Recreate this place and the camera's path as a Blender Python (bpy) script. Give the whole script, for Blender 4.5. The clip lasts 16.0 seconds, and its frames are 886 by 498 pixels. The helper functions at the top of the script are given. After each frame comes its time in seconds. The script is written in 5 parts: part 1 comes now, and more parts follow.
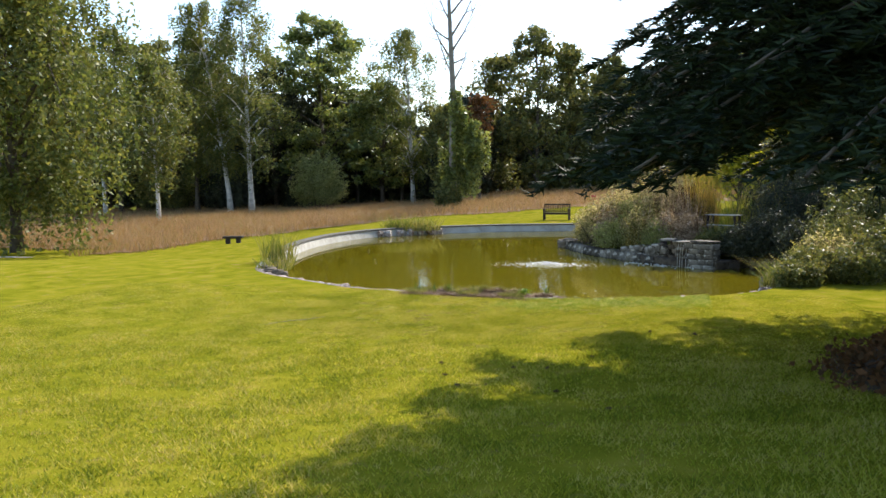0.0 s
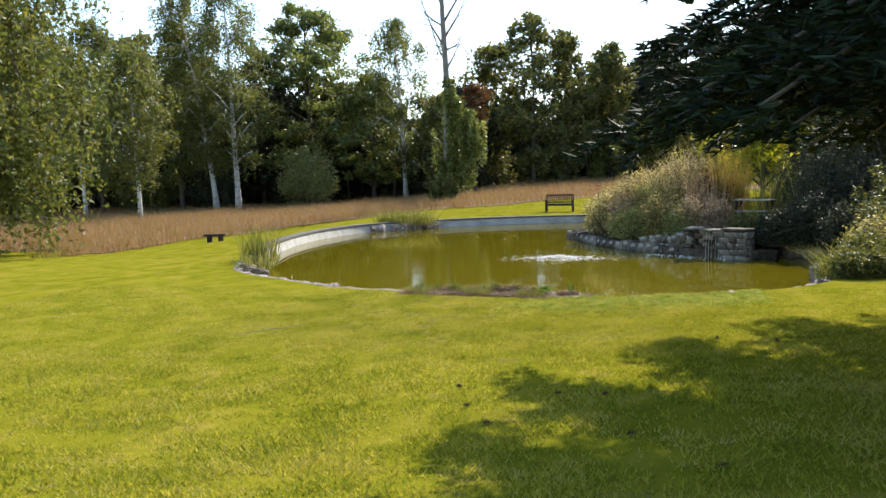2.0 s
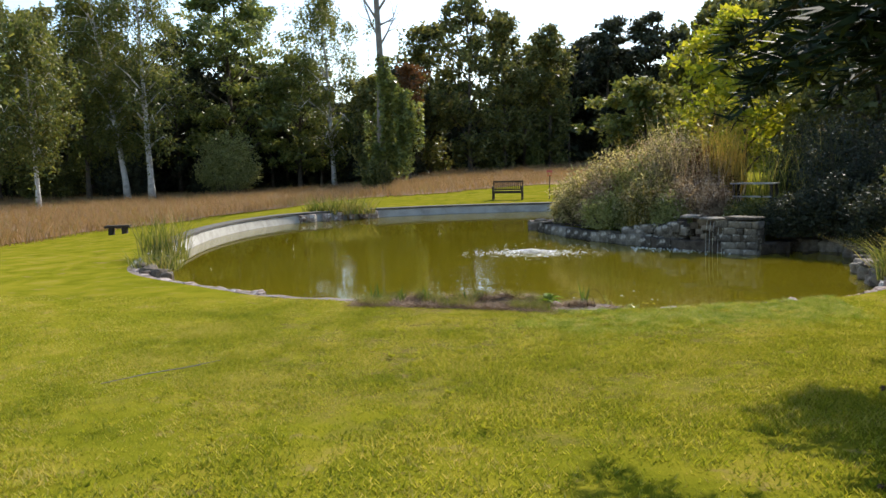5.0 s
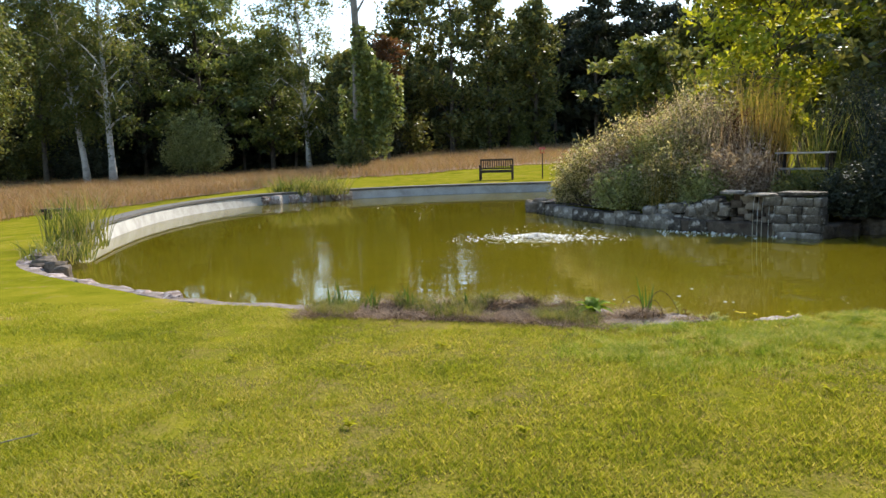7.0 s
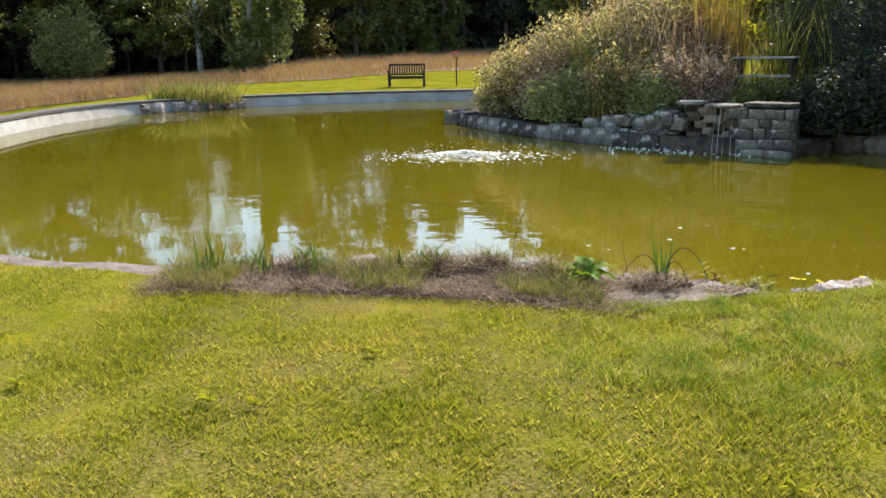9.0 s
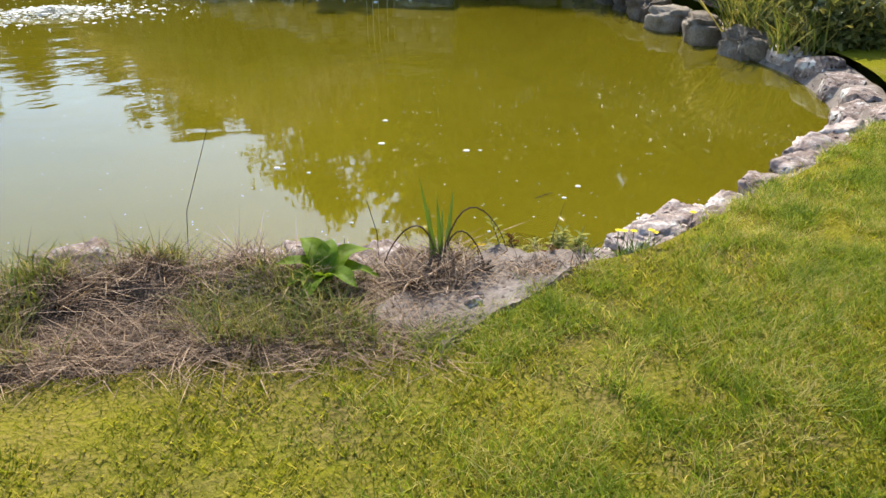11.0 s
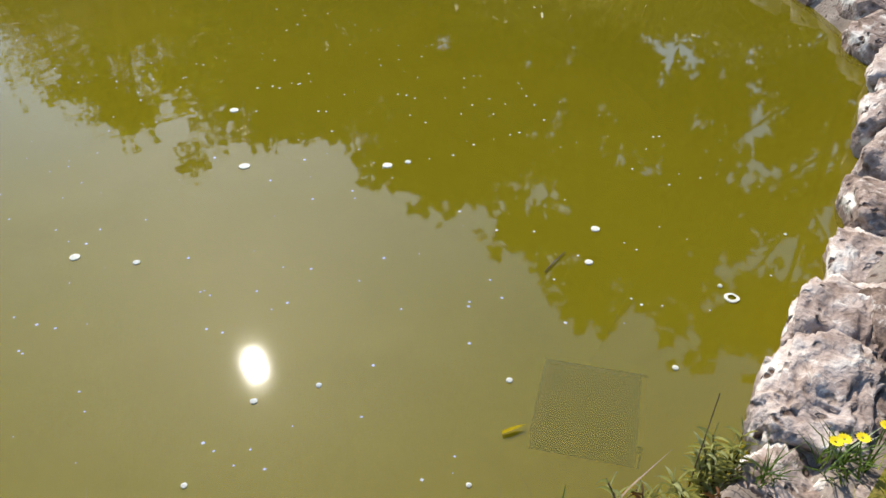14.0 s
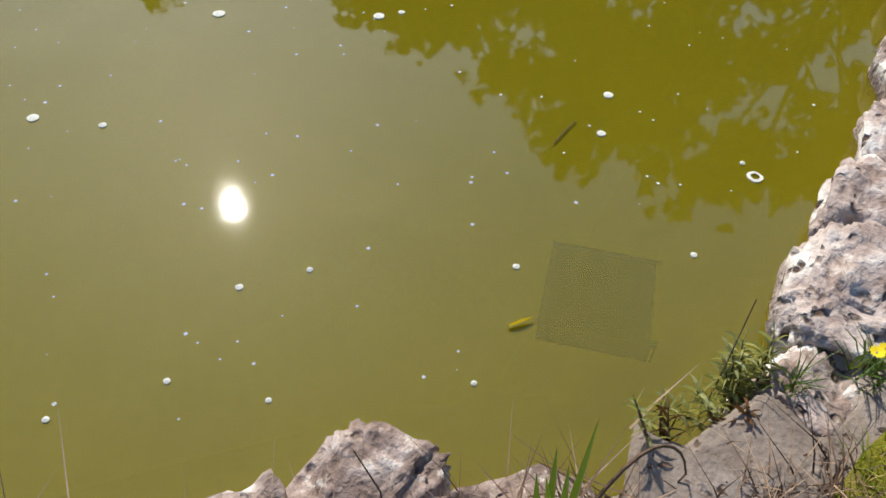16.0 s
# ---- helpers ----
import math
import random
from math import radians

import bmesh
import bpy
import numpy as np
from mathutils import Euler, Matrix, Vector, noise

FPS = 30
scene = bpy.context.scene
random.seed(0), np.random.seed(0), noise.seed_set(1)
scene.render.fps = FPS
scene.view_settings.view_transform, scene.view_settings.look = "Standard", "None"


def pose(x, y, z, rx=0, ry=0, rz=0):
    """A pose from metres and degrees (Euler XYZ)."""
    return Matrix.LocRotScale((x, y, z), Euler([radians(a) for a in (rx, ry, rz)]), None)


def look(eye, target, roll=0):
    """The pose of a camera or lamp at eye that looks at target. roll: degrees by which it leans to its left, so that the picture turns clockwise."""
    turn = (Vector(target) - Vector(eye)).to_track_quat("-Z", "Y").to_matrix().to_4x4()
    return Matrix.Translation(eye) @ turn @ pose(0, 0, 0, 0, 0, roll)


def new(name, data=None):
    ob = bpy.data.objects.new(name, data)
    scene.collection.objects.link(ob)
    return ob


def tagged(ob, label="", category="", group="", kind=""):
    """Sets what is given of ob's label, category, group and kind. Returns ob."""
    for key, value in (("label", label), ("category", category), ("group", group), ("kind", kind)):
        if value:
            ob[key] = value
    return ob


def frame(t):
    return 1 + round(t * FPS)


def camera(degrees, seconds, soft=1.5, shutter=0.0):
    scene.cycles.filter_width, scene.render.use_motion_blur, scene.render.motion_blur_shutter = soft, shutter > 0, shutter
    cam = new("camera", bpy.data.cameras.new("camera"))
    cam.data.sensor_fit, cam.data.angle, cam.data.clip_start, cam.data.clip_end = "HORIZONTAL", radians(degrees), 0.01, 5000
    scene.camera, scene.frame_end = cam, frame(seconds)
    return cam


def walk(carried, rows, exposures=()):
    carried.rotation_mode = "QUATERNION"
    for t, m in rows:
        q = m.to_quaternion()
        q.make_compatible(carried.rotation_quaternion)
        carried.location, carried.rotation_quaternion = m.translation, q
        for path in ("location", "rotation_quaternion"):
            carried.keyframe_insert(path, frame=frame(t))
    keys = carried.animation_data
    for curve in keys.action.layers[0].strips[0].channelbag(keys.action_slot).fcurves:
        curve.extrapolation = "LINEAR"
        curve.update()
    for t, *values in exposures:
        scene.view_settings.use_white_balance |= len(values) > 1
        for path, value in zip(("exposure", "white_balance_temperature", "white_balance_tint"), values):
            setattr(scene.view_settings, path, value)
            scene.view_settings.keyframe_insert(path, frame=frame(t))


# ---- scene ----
cam = camera(56, 16.0)
EXPOSE = [(0, 1.16), (3, 1.12), (5, 0.86), (8, 1.20), (9.7, 1.26), (12, 1.04), (14, 0.80), (16, 0.64)]
PATH = [
    (0, (3.625, 2.203, 2.824), (3.140, 4.136, 2.654), -0.70),
    (0.5, (3.411, 2.885, 2.699), (2.939, 4.824, 2.565), -0.60),
    (1, (3.138, 3.535, 2.607), (2.671, 5.475, 2.466), -2.00),
    (1.5, (2.919, 4.190, 2.533), (2.559, 6.148, 2.338), -1.60),
    (2, (2.725, 4.790, 2.492), (2.258, 6.727, 2.315), -1.60),
    (2.5, (2.459, 5.450, 2.403), (1.985, 7.385, 2.230), -1.00),
    (3, (2.225, 6.118, 2.322), (1.724, 8.047, 2.152), -1.00),
    (3.5, (1.906, 6.752, 2.251), (1.404, 8.679, 2.062), -1.10),
    (4, (1.671, 7.405, 2.221), (1.217, 9.344, 2.032), -1.20),
    (4.5, (1.416, 8.085, 2.214), (0.962, 10.024, 2.028), -1.30),
    (5, (1.185, 8.772, 2.201), (0.893, 10.740, 1.997), -1.40),
    (5.2, (1.115, 9.046, 2.146), (0.819, 11.013, 1.942), -1.60),
    (7.3, (0.467, 12.978, 1.763), (0.253, 14.950, 1.508), -1.40),
    (7.5, (0.440, 13.236, 1.749), (0.313, 15.214, 1.482), -1.20),
    (8, (0.344, 13.844, 1.741), (0.215, 15.821, 1.465), -1.10),
    (8.5, (0.175, 14.427, 1.714), (0.102, 16.391, 1.342), -0.90),
    (9, (0.091, 15.041, 1.667), (0.073, 16.988, 1.210), -0.80),
    (9.5, (0.013, 15.646, 1.678), (0.228, 17.556, 1.125), 0.10),
    (9.7, (0.009, 15.885, 1.695), (0.410, 17.747, 1.086), 0.10),
    (11.8, (0.242, 18.165, 1.678), (1.051, 19.756, 0.776), 1.0),
    (12, (0.275, 18.318, 1.673), (1.072, 19.906, 0.755), 0.6),
    (12.5, (0.328, 18.767, 1.656), (1.241, 20.277, 0.713), -0.8),
    (13, (0.481, 19.135, 1.645), (1.437, 20.558, 0.614), 0.3),
    (13.5, (0.683, 19.377, 1.676), (1.626, 20.762, 0.585), -1.3),
    (14, (0.742, 19.614, 1.647), (1.816, 20.864, 0.513), 0.2),
    (14.5, (0.795, 19.763, 1.621), (1.833, 20.902, 0.346), 0.6),
    (15, (0.873, 19.782, 1.599), (1.842, 20.845, 0.21), 0.9),
    (15.5, (0.899, 19.807, 1.582), (1.829, 20.828, 0.136), 0.9),
    (16, (0.846, 19.835, 1.587), (1.803, 20.862, 0.163), 2.6),
]
walk(cam, [(t, look(e, g, r)) for t, e, g, r in PATH], EXPOSE)

# ---- world, sun ----
SUN_AZ, SUN_EL = radians(23.8), radians(41.4)
SUN_DIR = Vector((math.sin(SUN_AZ) * math.cos(SUN_EL), math.cos(SUN_AZ) * math.cos(SUN_EL), math.sin(SUN_EL)))
world = bpy.data.worlds.new("sky")
scene.world = world
world.use_nodes = True
wn = world.node_tree.nodes
sky = wn.new("ShaderNodeTexSky")
sky.sky_type, sky.sun_disc = "NISHITA", False
sky.sun_elevation, sky.sun_rotation = SUN_EL, SUN_AZ
sky.air_density, sky.dust_density, sky.ozone_density = 1.15, 0.75, 3.0
world.node_tree.links.new(sky.outputs[0], wn["Background"].inputs[0])
wn["Background"].inputs[1].default_value = 0.15
sun_data = bpy.data.lights.new("sun", "SUN")
sun_data.energy, sun_data.angle, sun_data.color = 4.0, radians(0.55), (1.0, 0.93, 0.82)
sun = new("sun", sun_data)
sun.matrix_world = look(SUN_DIR * 60, (0, 0, 0))


# ---- materials ----
def node(mat, kind, **values):
    n = mat.node_tree.nodes.new(kind)
    for k, v in values.items():
        n.inputs[k.replace("_", " ")].default_value = v
    return n


def surface(name, stops, scale=6.0, rough=0.85, bump=0.3, fine=60.0, translucent=0.0, island=0.0, each=0.0,
            specular=0.3, distort=0.4, blotch=0.0, blotch_colour=(0, 0, 0), blotch_scale=2.0, reach=0.03, worn=None, pits=None):
    """A procedural material: broad and fine noise over a colour ramp, relief, optional leaf translucency and lichen-like blotches."""
    m = bpy.data.materials.new(name)
    m.use_nodes = True
    t = m.node_tree
    link = t.links.new
    bsdf = t.nodes["Principled BSDF"]
    co = t.nodes.new("ShaderNodeTexCoord")
    broad = node(m, "ShaderNodeTexNoise", Scale=scale, Detail=6.0, Distortion=distort)
    grain = node(m, "ShaderNodeTexNoise", Scale=fine, Detail=4.0)
    for n in (broad, grain):
        link(co.outputs["Object"], n.inputs["Vector"])
    mix = t.nodes.new("ShaderNodeMath")
    mix.operation = "MULTIPLY_ADD"
    mix.inputs[1].default_value = 0.35
    link(grain.outputs[0], mix.inputs[0])
    low = t.nodes.new("ShaderNodeMath")
    low.operation = "MULTIPLY_ADD"
    low.inputs[1].default_value, low.inputs[2].default_value = 0.8, -0.08
    link(broad.outputs[0], low.inputs[0])
    link(low.outputs[0], mix.inputs[2])
    value = mix.outputs[0]
    for amount, source in ((island, ("ShaderNodeNewGeometry", "Random Per Island")), (each, ("ShaderNodeObjectInfo", "Random"))):
        if amount:
            g = t.nodes.new(source[0])
            add = t.nodes.new("ShaderNodeMath")
            add.operation = "MULTIPLY_ADD"
            add.inputs[1].default_value = amount
            link(g.outputs[source[1]], add.inputs[0])
            shift = t.nodes.new("ShaderNodeMath")
            shift.operation = "ADD"
            shift.inputs[1].default_value = -amount / 2
            link(value, shift.inputs[0])
            link(shift.outputs[0], add.inputs[2])
            value = add.outputs[0]
    ramp = t.nodes.new("ShaderNodeValToRGB")
    els = ramp.color_ramp.elements
    while len(els) < len(stops):
        els.new(0.5)
    for i, c in enumerate(stops):
        els[i].position = 0.25 + 0.5 * i / max(1, len(stops) - 1)
        els[i].color = (*c, 1)
    link(value, ramp.inputs[0])
    colour = ramp.outputs[0]
    if blotch:
        spots = node(m, "ShaderNodeTexNoise", Scale=blotch_scale, Detail=5.0, Roughness=0.7)
        link(co.outputs["Object"], spots.inputs["Vector"])
        cut = t.nodes.new("ShaderNodeMapRange")
        cut.inputs[1].default_value, cut.inputs[2].default_value = 1 - blotch - 0.05, 1 - blotch + 0.05
        link(spots.outputs[0], cut.inputs[0])
        over = t.nodes.new("ShaderNodeMix")
        over.data_type = "RGBA"
        over.inputs[7].default_value = (*blotch_colour, 1)
        link(cut.outputs[0], over.inputs[0])
        link(colour, over.inputs[6])
        colour = over.outputs[2]
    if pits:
        # hollows scattered over the face, lower in relief and darker in colour
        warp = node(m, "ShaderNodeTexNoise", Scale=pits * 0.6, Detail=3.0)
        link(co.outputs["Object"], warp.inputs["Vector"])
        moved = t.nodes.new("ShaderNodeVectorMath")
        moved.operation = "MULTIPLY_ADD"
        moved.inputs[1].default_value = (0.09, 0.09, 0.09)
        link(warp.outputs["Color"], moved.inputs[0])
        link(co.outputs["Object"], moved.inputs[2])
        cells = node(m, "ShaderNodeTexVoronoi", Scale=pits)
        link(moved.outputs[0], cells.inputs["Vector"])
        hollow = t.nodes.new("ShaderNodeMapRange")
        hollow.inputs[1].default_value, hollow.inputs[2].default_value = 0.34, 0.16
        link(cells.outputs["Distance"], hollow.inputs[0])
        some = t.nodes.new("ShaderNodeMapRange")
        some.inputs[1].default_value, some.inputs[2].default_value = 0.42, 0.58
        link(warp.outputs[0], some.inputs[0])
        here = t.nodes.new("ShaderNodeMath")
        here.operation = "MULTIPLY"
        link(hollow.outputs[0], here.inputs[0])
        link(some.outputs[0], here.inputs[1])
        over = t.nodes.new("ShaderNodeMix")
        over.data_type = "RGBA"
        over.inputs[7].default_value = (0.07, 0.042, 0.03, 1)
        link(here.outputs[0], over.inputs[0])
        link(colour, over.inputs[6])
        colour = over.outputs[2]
        dip = t.nodes.new("ShaderNodeMath")
        dip.operation = "MULTIPLY_ADD"
        dip.inputs[1].default_value = -0.6
        link(here.outputs[0], dip.inputs[0])
        link(value, dip.inputs[2])
        value = dip.outputs[0]
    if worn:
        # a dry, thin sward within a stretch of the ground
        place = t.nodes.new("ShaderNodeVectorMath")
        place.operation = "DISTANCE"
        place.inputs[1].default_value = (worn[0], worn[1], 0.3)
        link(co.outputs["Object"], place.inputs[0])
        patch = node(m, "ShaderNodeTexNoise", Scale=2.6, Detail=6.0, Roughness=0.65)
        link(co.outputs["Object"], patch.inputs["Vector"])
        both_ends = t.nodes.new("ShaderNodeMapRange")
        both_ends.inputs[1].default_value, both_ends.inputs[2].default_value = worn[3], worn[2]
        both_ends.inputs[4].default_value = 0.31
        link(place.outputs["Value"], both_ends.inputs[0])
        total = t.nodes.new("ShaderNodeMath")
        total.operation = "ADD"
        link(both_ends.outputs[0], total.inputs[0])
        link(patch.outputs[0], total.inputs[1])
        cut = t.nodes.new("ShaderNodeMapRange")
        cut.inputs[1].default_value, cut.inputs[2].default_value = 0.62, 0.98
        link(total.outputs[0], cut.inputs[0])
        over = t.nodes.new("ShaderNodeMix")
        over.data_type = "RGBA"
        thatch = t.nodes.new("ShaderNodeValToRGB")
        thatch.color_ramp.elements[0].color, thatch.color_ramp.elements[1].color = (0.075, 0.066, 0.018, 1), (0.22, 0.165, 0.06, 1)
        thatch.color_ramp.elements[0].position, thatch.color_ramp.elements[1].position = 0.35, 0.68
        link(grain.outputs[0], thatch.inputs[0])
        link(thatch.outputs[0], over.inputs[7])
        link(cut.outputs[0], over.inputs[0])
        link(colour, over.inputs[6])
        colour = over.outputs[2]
    link(colour, bsdf.inputs["Base Color"])
    bsdf.inputs["Roughness"].default_value = rough
    bsdf.inputs["Specular IOR Level"].default_value = specular
    if bump:
        b = node(m, "ShaderNodeBump", Strength=bump, Distance=reach)
        link(value, b.inputs["Height"])
        link(b.outputs[0], bsdf.inputs["Normal"])
    if translucent:
        through_leaf = t.nodes.new("ShaderNodeBsdfTranslucent")
        bright = t.nodes.new("ShaderNodeMix")
        bright.data_type, bright.blend_type = "RGBA", "MULTIPLY"
        bright.inputs[0].default_value = 1.0
        bright.inputs[7].default_value = (1.22, 1.12, 0.7, 1)
        link(colour, bright.inputs[6])
        link(bright.outputs[2], through_leaf.inputs[0])
        both = t.nodes.new("ShaderNodeMixShader")
        both.inputs[0].default_value = translucent
        link(bsdf.outputs[0], both.inputs[1])
        link(through_leaf.outputs[0], both.inputs[2])
        link(both.outputs[0], t.nodes["Material Output"].inputs[0])
    return m


def water_material():
    m = bpy.data.materials.new("pond_water")
    m.use_nodes = True
    t = m.node_tree
    link = t.links.new
    t.nodes.remove(t.nodes["Principled BSDF"])
    co = t.nodes.new("ShaderNodeTexCoord")
    stretch = t.nodes.new("ShaderNodeMapping")
    stretch.inputs["Scale"].default_value = (0.9, 1.3, 1.0)
    link(co.outputs["Object"], stretch.inputs[0])
    swell = node(m, "ShaderNodeTexNoise", Scale=1.1, Detail=3.0, Distortion=0.6)
    ripple = node(m, "ShaderNodeTexNoise", Scale=5.0, Detail=2.0)
    link(stretch.outputs[0], swell.inputs["Vector"])
    link(stretch.outputs[0], ripple.inputs["Vector"])
    # ripples are stronger round the fountain and die out towards the near bank
    apart = t.nodes.new("ShaderNodeVectorMath")
    apart.operation = "DISTANCE"
    apart.inputs[1].default_value = (0.3, 28.9, 0.0)
    link(co.outputs["Object"], apart.inputs[0])
    calm = t.nodes.new("ShaderNodeMapRange")
    calm.inputs[1].default_value, calm.inputs[2].default_value = 1.0, 8.0
    calm.inputs[3].default_value, calm.inputs[4].default_value = 0.55, 0.02
    link(apart.outputs["Value"], calm.inputs[0])
    rings = node(m, "ShaderNodeMath")
    rings.operation = "SINE"
    pitch = node(m, "ShaderNodeMath")
    pitch.operation = "MULTIPLY"
    pitch.inputs[1].default_value = 16.0
    link(apart.outputs["Value"], pitch.inputs[0])
    link(pitch.outputs[0], rings.inputs[0])
    total = node(m, "ShaderNodeMath")
    total.operation = "MULTIPLY_ADD"
    total.inputs[1].default_value = 0.30
    link(ripple.outputs[0], total.inputs[0])
    link(swell.outputs[0], total.inputs[2])
    total2 = node(m, "ShaderNodeMath")
    total2.operation = "MULTIPLY_ADD"
    total2.inputs[1].default_value = 0.035
    link(rings.outputs[0], total2.inputs[0])
    link(total.outputs[0], total2.inputs[2])
    bump = node(m, "ShaderNodeBump", Distance=0.02)
    link(calm.outputs[0], bump.inputs["Strength"])
    link(total2.outputs[0], bump.inputs["Height"])
    murk_noise = node(m, "ShaderNodeTexNoise", Scale=0.35, Detail=5.0)
    link(co.outputs["Object"], murk_noise.inputs["Vector"])
    ramp = t.nodes.new("ShaderNodeValToRGB")
    ramp.color_ramp.elements[0].position, ramp.color_ramp.elements[1].position = 0.3, 0.7
    ramp.color_ramp.elements[0].color, ramp.color_ramp.elements[1].color = (0.250, 0.205, 0.011, 1), (0.298, 0.243, 0.014, 1)
    link(murk_noise.outputs[0], ramp.inputs[0])
    murk = t.nodes.new("ShaderNodeBsdfDiffuse")
    link(ramp.outputs[0], murk.inputs[0])
    clear = t.nodes.new("ShaderNodeBsdfTransparent")
    clear.inputs[0].default_value = (0.95, 0.84, 0.20, 1)
    body = t.nodes.new("ShaderNodeMixShader")
    body.inputs[0].default_value = 0.63
    link(murk.outputs[0], body.inputs[1])
    link(clear.outputs[0], body.inputs[2])
    shine = t.nodes.new("ShaderNodeBsdfGlossy")
    shine.inputs["Roughness"].default_value = 0.025
    link(bump.outputs[0], shine.inputs["Normal"])
    fresnel = node(m, "ShaderNodeFresnel", IOR=1.46)
    link(bump.outputs[0], fresnel.inputs["Normal"])
    top = t.nodes.new("ShaderNodeMixShader")
    link(fresnel.outputs[0], top.inputs[0])
    link(body.outputs[0], top.inputs[1])
    link(shine.outputs[0], top.inputs[2])
    link(top.outputs[0], t.nodes["Material Output"].inputs[0])
    return m


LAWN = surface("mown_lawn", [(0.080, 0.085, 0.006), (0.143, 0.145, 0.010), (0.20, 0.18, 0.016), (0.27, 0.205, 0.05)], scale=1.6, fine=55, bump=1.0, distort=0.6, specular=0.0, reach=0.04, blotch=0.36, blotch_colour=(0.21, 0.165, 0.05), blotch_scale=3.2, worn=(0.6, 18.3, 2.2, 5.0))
BLADE = surface("grass_blade", [(0.118, 0.155, 0.012), (0.25, 0.276, 0.022), (0.355, 0.342, 0.042), (0.46, 0.39, 0.13)], scale=1.2, island=0.45, bump=0, translucent=0.5, rough=0.6, specular=0.1)
HAY = surface("dry_meadow_grass", [(0.175, 0.112, 0.05), (0.30, 0.178, 0.087), (0.38, 0.243, 0.13), (0.225, 0.19, 0.067)], scale=0.25, island=0.5, bump=0, translucent=0.35, rough=0.7)
STRAW = surface("dead_straw", [(0.06, 0.034, 0.02), (0.19, 0.115, 0.068), (0.42, 0.29, 0.18)], scale=3, island=0.7, bump=0, translucent=0.2, rough=0.7)
SOIL = surface("bare_soil_and_litter", [(0.024, 0.015, 0.009), (0.07, 0.045, 0.028), (0.15, 0.105, 0.07)], scale=7, fine=90, bump=0.9)
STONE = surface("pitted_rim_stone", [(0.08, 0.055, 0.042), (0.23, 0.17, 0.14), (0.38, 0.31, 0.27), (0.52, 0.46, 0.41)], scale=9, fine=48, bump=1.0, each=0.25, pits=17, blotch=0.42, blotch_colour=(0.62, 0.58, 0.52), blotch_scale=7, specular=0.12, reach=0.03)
FALL_STONE = surface("lime-streaked_wall_stone", [(0.045, 0.036, 0.027), (0.14, 0.12, 0.092), (0.28, 0.245, 0.20)], scale=6, fine=34, bump=1.0, each=0.4, specular=0.15, blotch=0.40, blotch_colour=(0.42, 0.38, 0.32), blotch_scale=5, reach=0.04)
WALL_STONE = surface("bank_wall_stone", [(0.05, 0.037, 0.027), (0.14, 0.11, 0.08), (0.28, 0.235, 0.18)], scale=5, fine=40, bump=0.8, each=0.45, specular=0.15)
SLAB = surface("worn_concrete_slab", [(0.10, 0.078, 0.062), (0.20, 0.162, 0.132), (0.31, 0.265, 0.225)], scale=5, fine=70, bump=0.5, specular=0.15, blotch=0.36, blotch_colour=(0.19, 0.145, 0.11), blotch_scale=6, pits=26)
CONCRETE = surface("pale_pond_concrete", [(0.240, 0.224, 0.192), (0.384, 0.368, 0.328), (0.480, 0.464, 0.424)], scale=2.2, fine=30, bump=0.4, blotch=0.34, blotch_colour=(0.20, 0.19, 0.15), blotch_scale=1.5)
COPING = surface("dark_coping", [(0.07, 0.06, 0.05), (0.14, 0.13, 0.11)], scale=3, fine=40, bump=0.6)
POND_BED = surface("silty_pond_bed", [(0.48, 0.4, 0.05), (0.64, 0.53, 0.09)], scale=1.5, fine=20, bump=0.3)
WATER = water_material()
FROTH = surface("white_froth", [(0.65, 0.66, 0.64), (0.85, 0.86, 0.84)], scale=10, bump=0.5, translucent=0.2, rough=0.4)
BIRCH_BARK = surface("birch_bark", [(0.10, 0.09, 0.08), (0.50, 0.47, 0.42), (0.70, 0.67, 0.62)], scale=2.2, fine=14, bump=0.4)
DARK_BARK = surface("dark_bark", [(0.035, 0.028, 0.02), (0.09, 0.07, 0.05), (0.15, 0.12, 0.09)], scale=4, fine=30, bump=0.9)
GREY_BARK = surface("grey_dead_wood", [(0.14, 0.12, 0.10), (0.28, 0.25, 0.21)], scale=4, fine=30, bump=0.8)
BIRCH_LEAF = surface("birch_leaves", [(0.075, 0.098, 0.026), (0.13, 0.155, 0.040), (0.22, 0.215, 0.06)], scale=0.5, island=0.6, bump=0, translucent=0.45, rough=0.5)
OLIVE_LEAF = surface("mixed_woodland_leaves", [(0.070, 0.085, 0.028), (0.135, 0.15, 0.045), (0.23, 0.215, 0.065)], scale=0.5, island=0.6, bump=0, translucent=0.4, rough=0.45)
MAPLE_LEAF = surface("broad_bright_leaves", [(0.085, 0.115, 0.032), (0.16, 0.20, 0.052), (0.27, 0.29, 0.085)], scale=0.5, island=0.6, bump=0, translucent=0.42, rough=0.4, specular=0.5)
# leaf colour darkened to stand in for shade inside the wood and bank
DARK_LEAF = surface("leaves_darkened_for_shade", [(0.020, 0.026, 0.016), (0.040, 0.048, 0.026), (0.070, 0.076, 0.040)], scale=0.4, island=0.6, bump=0, translucent=0.25, rough=0.6)
NEEDLE = surface("conifer_needles", [(0.009, 0.015, 0.008), (0.016, 0.027, 0.012), (0.032, 0.046, 0.017)], scale=1.5, island=0.6, bump=0, translucent=0.08, rough=0.6, specular=0.1)
RUST_LEAF = surface("rusty_brown_leaves", [(0.07, 0.038, 0.014), (0.15, 0.07, 0.028)], scale=1, island=0.6, bump=0, translucent=0.4)
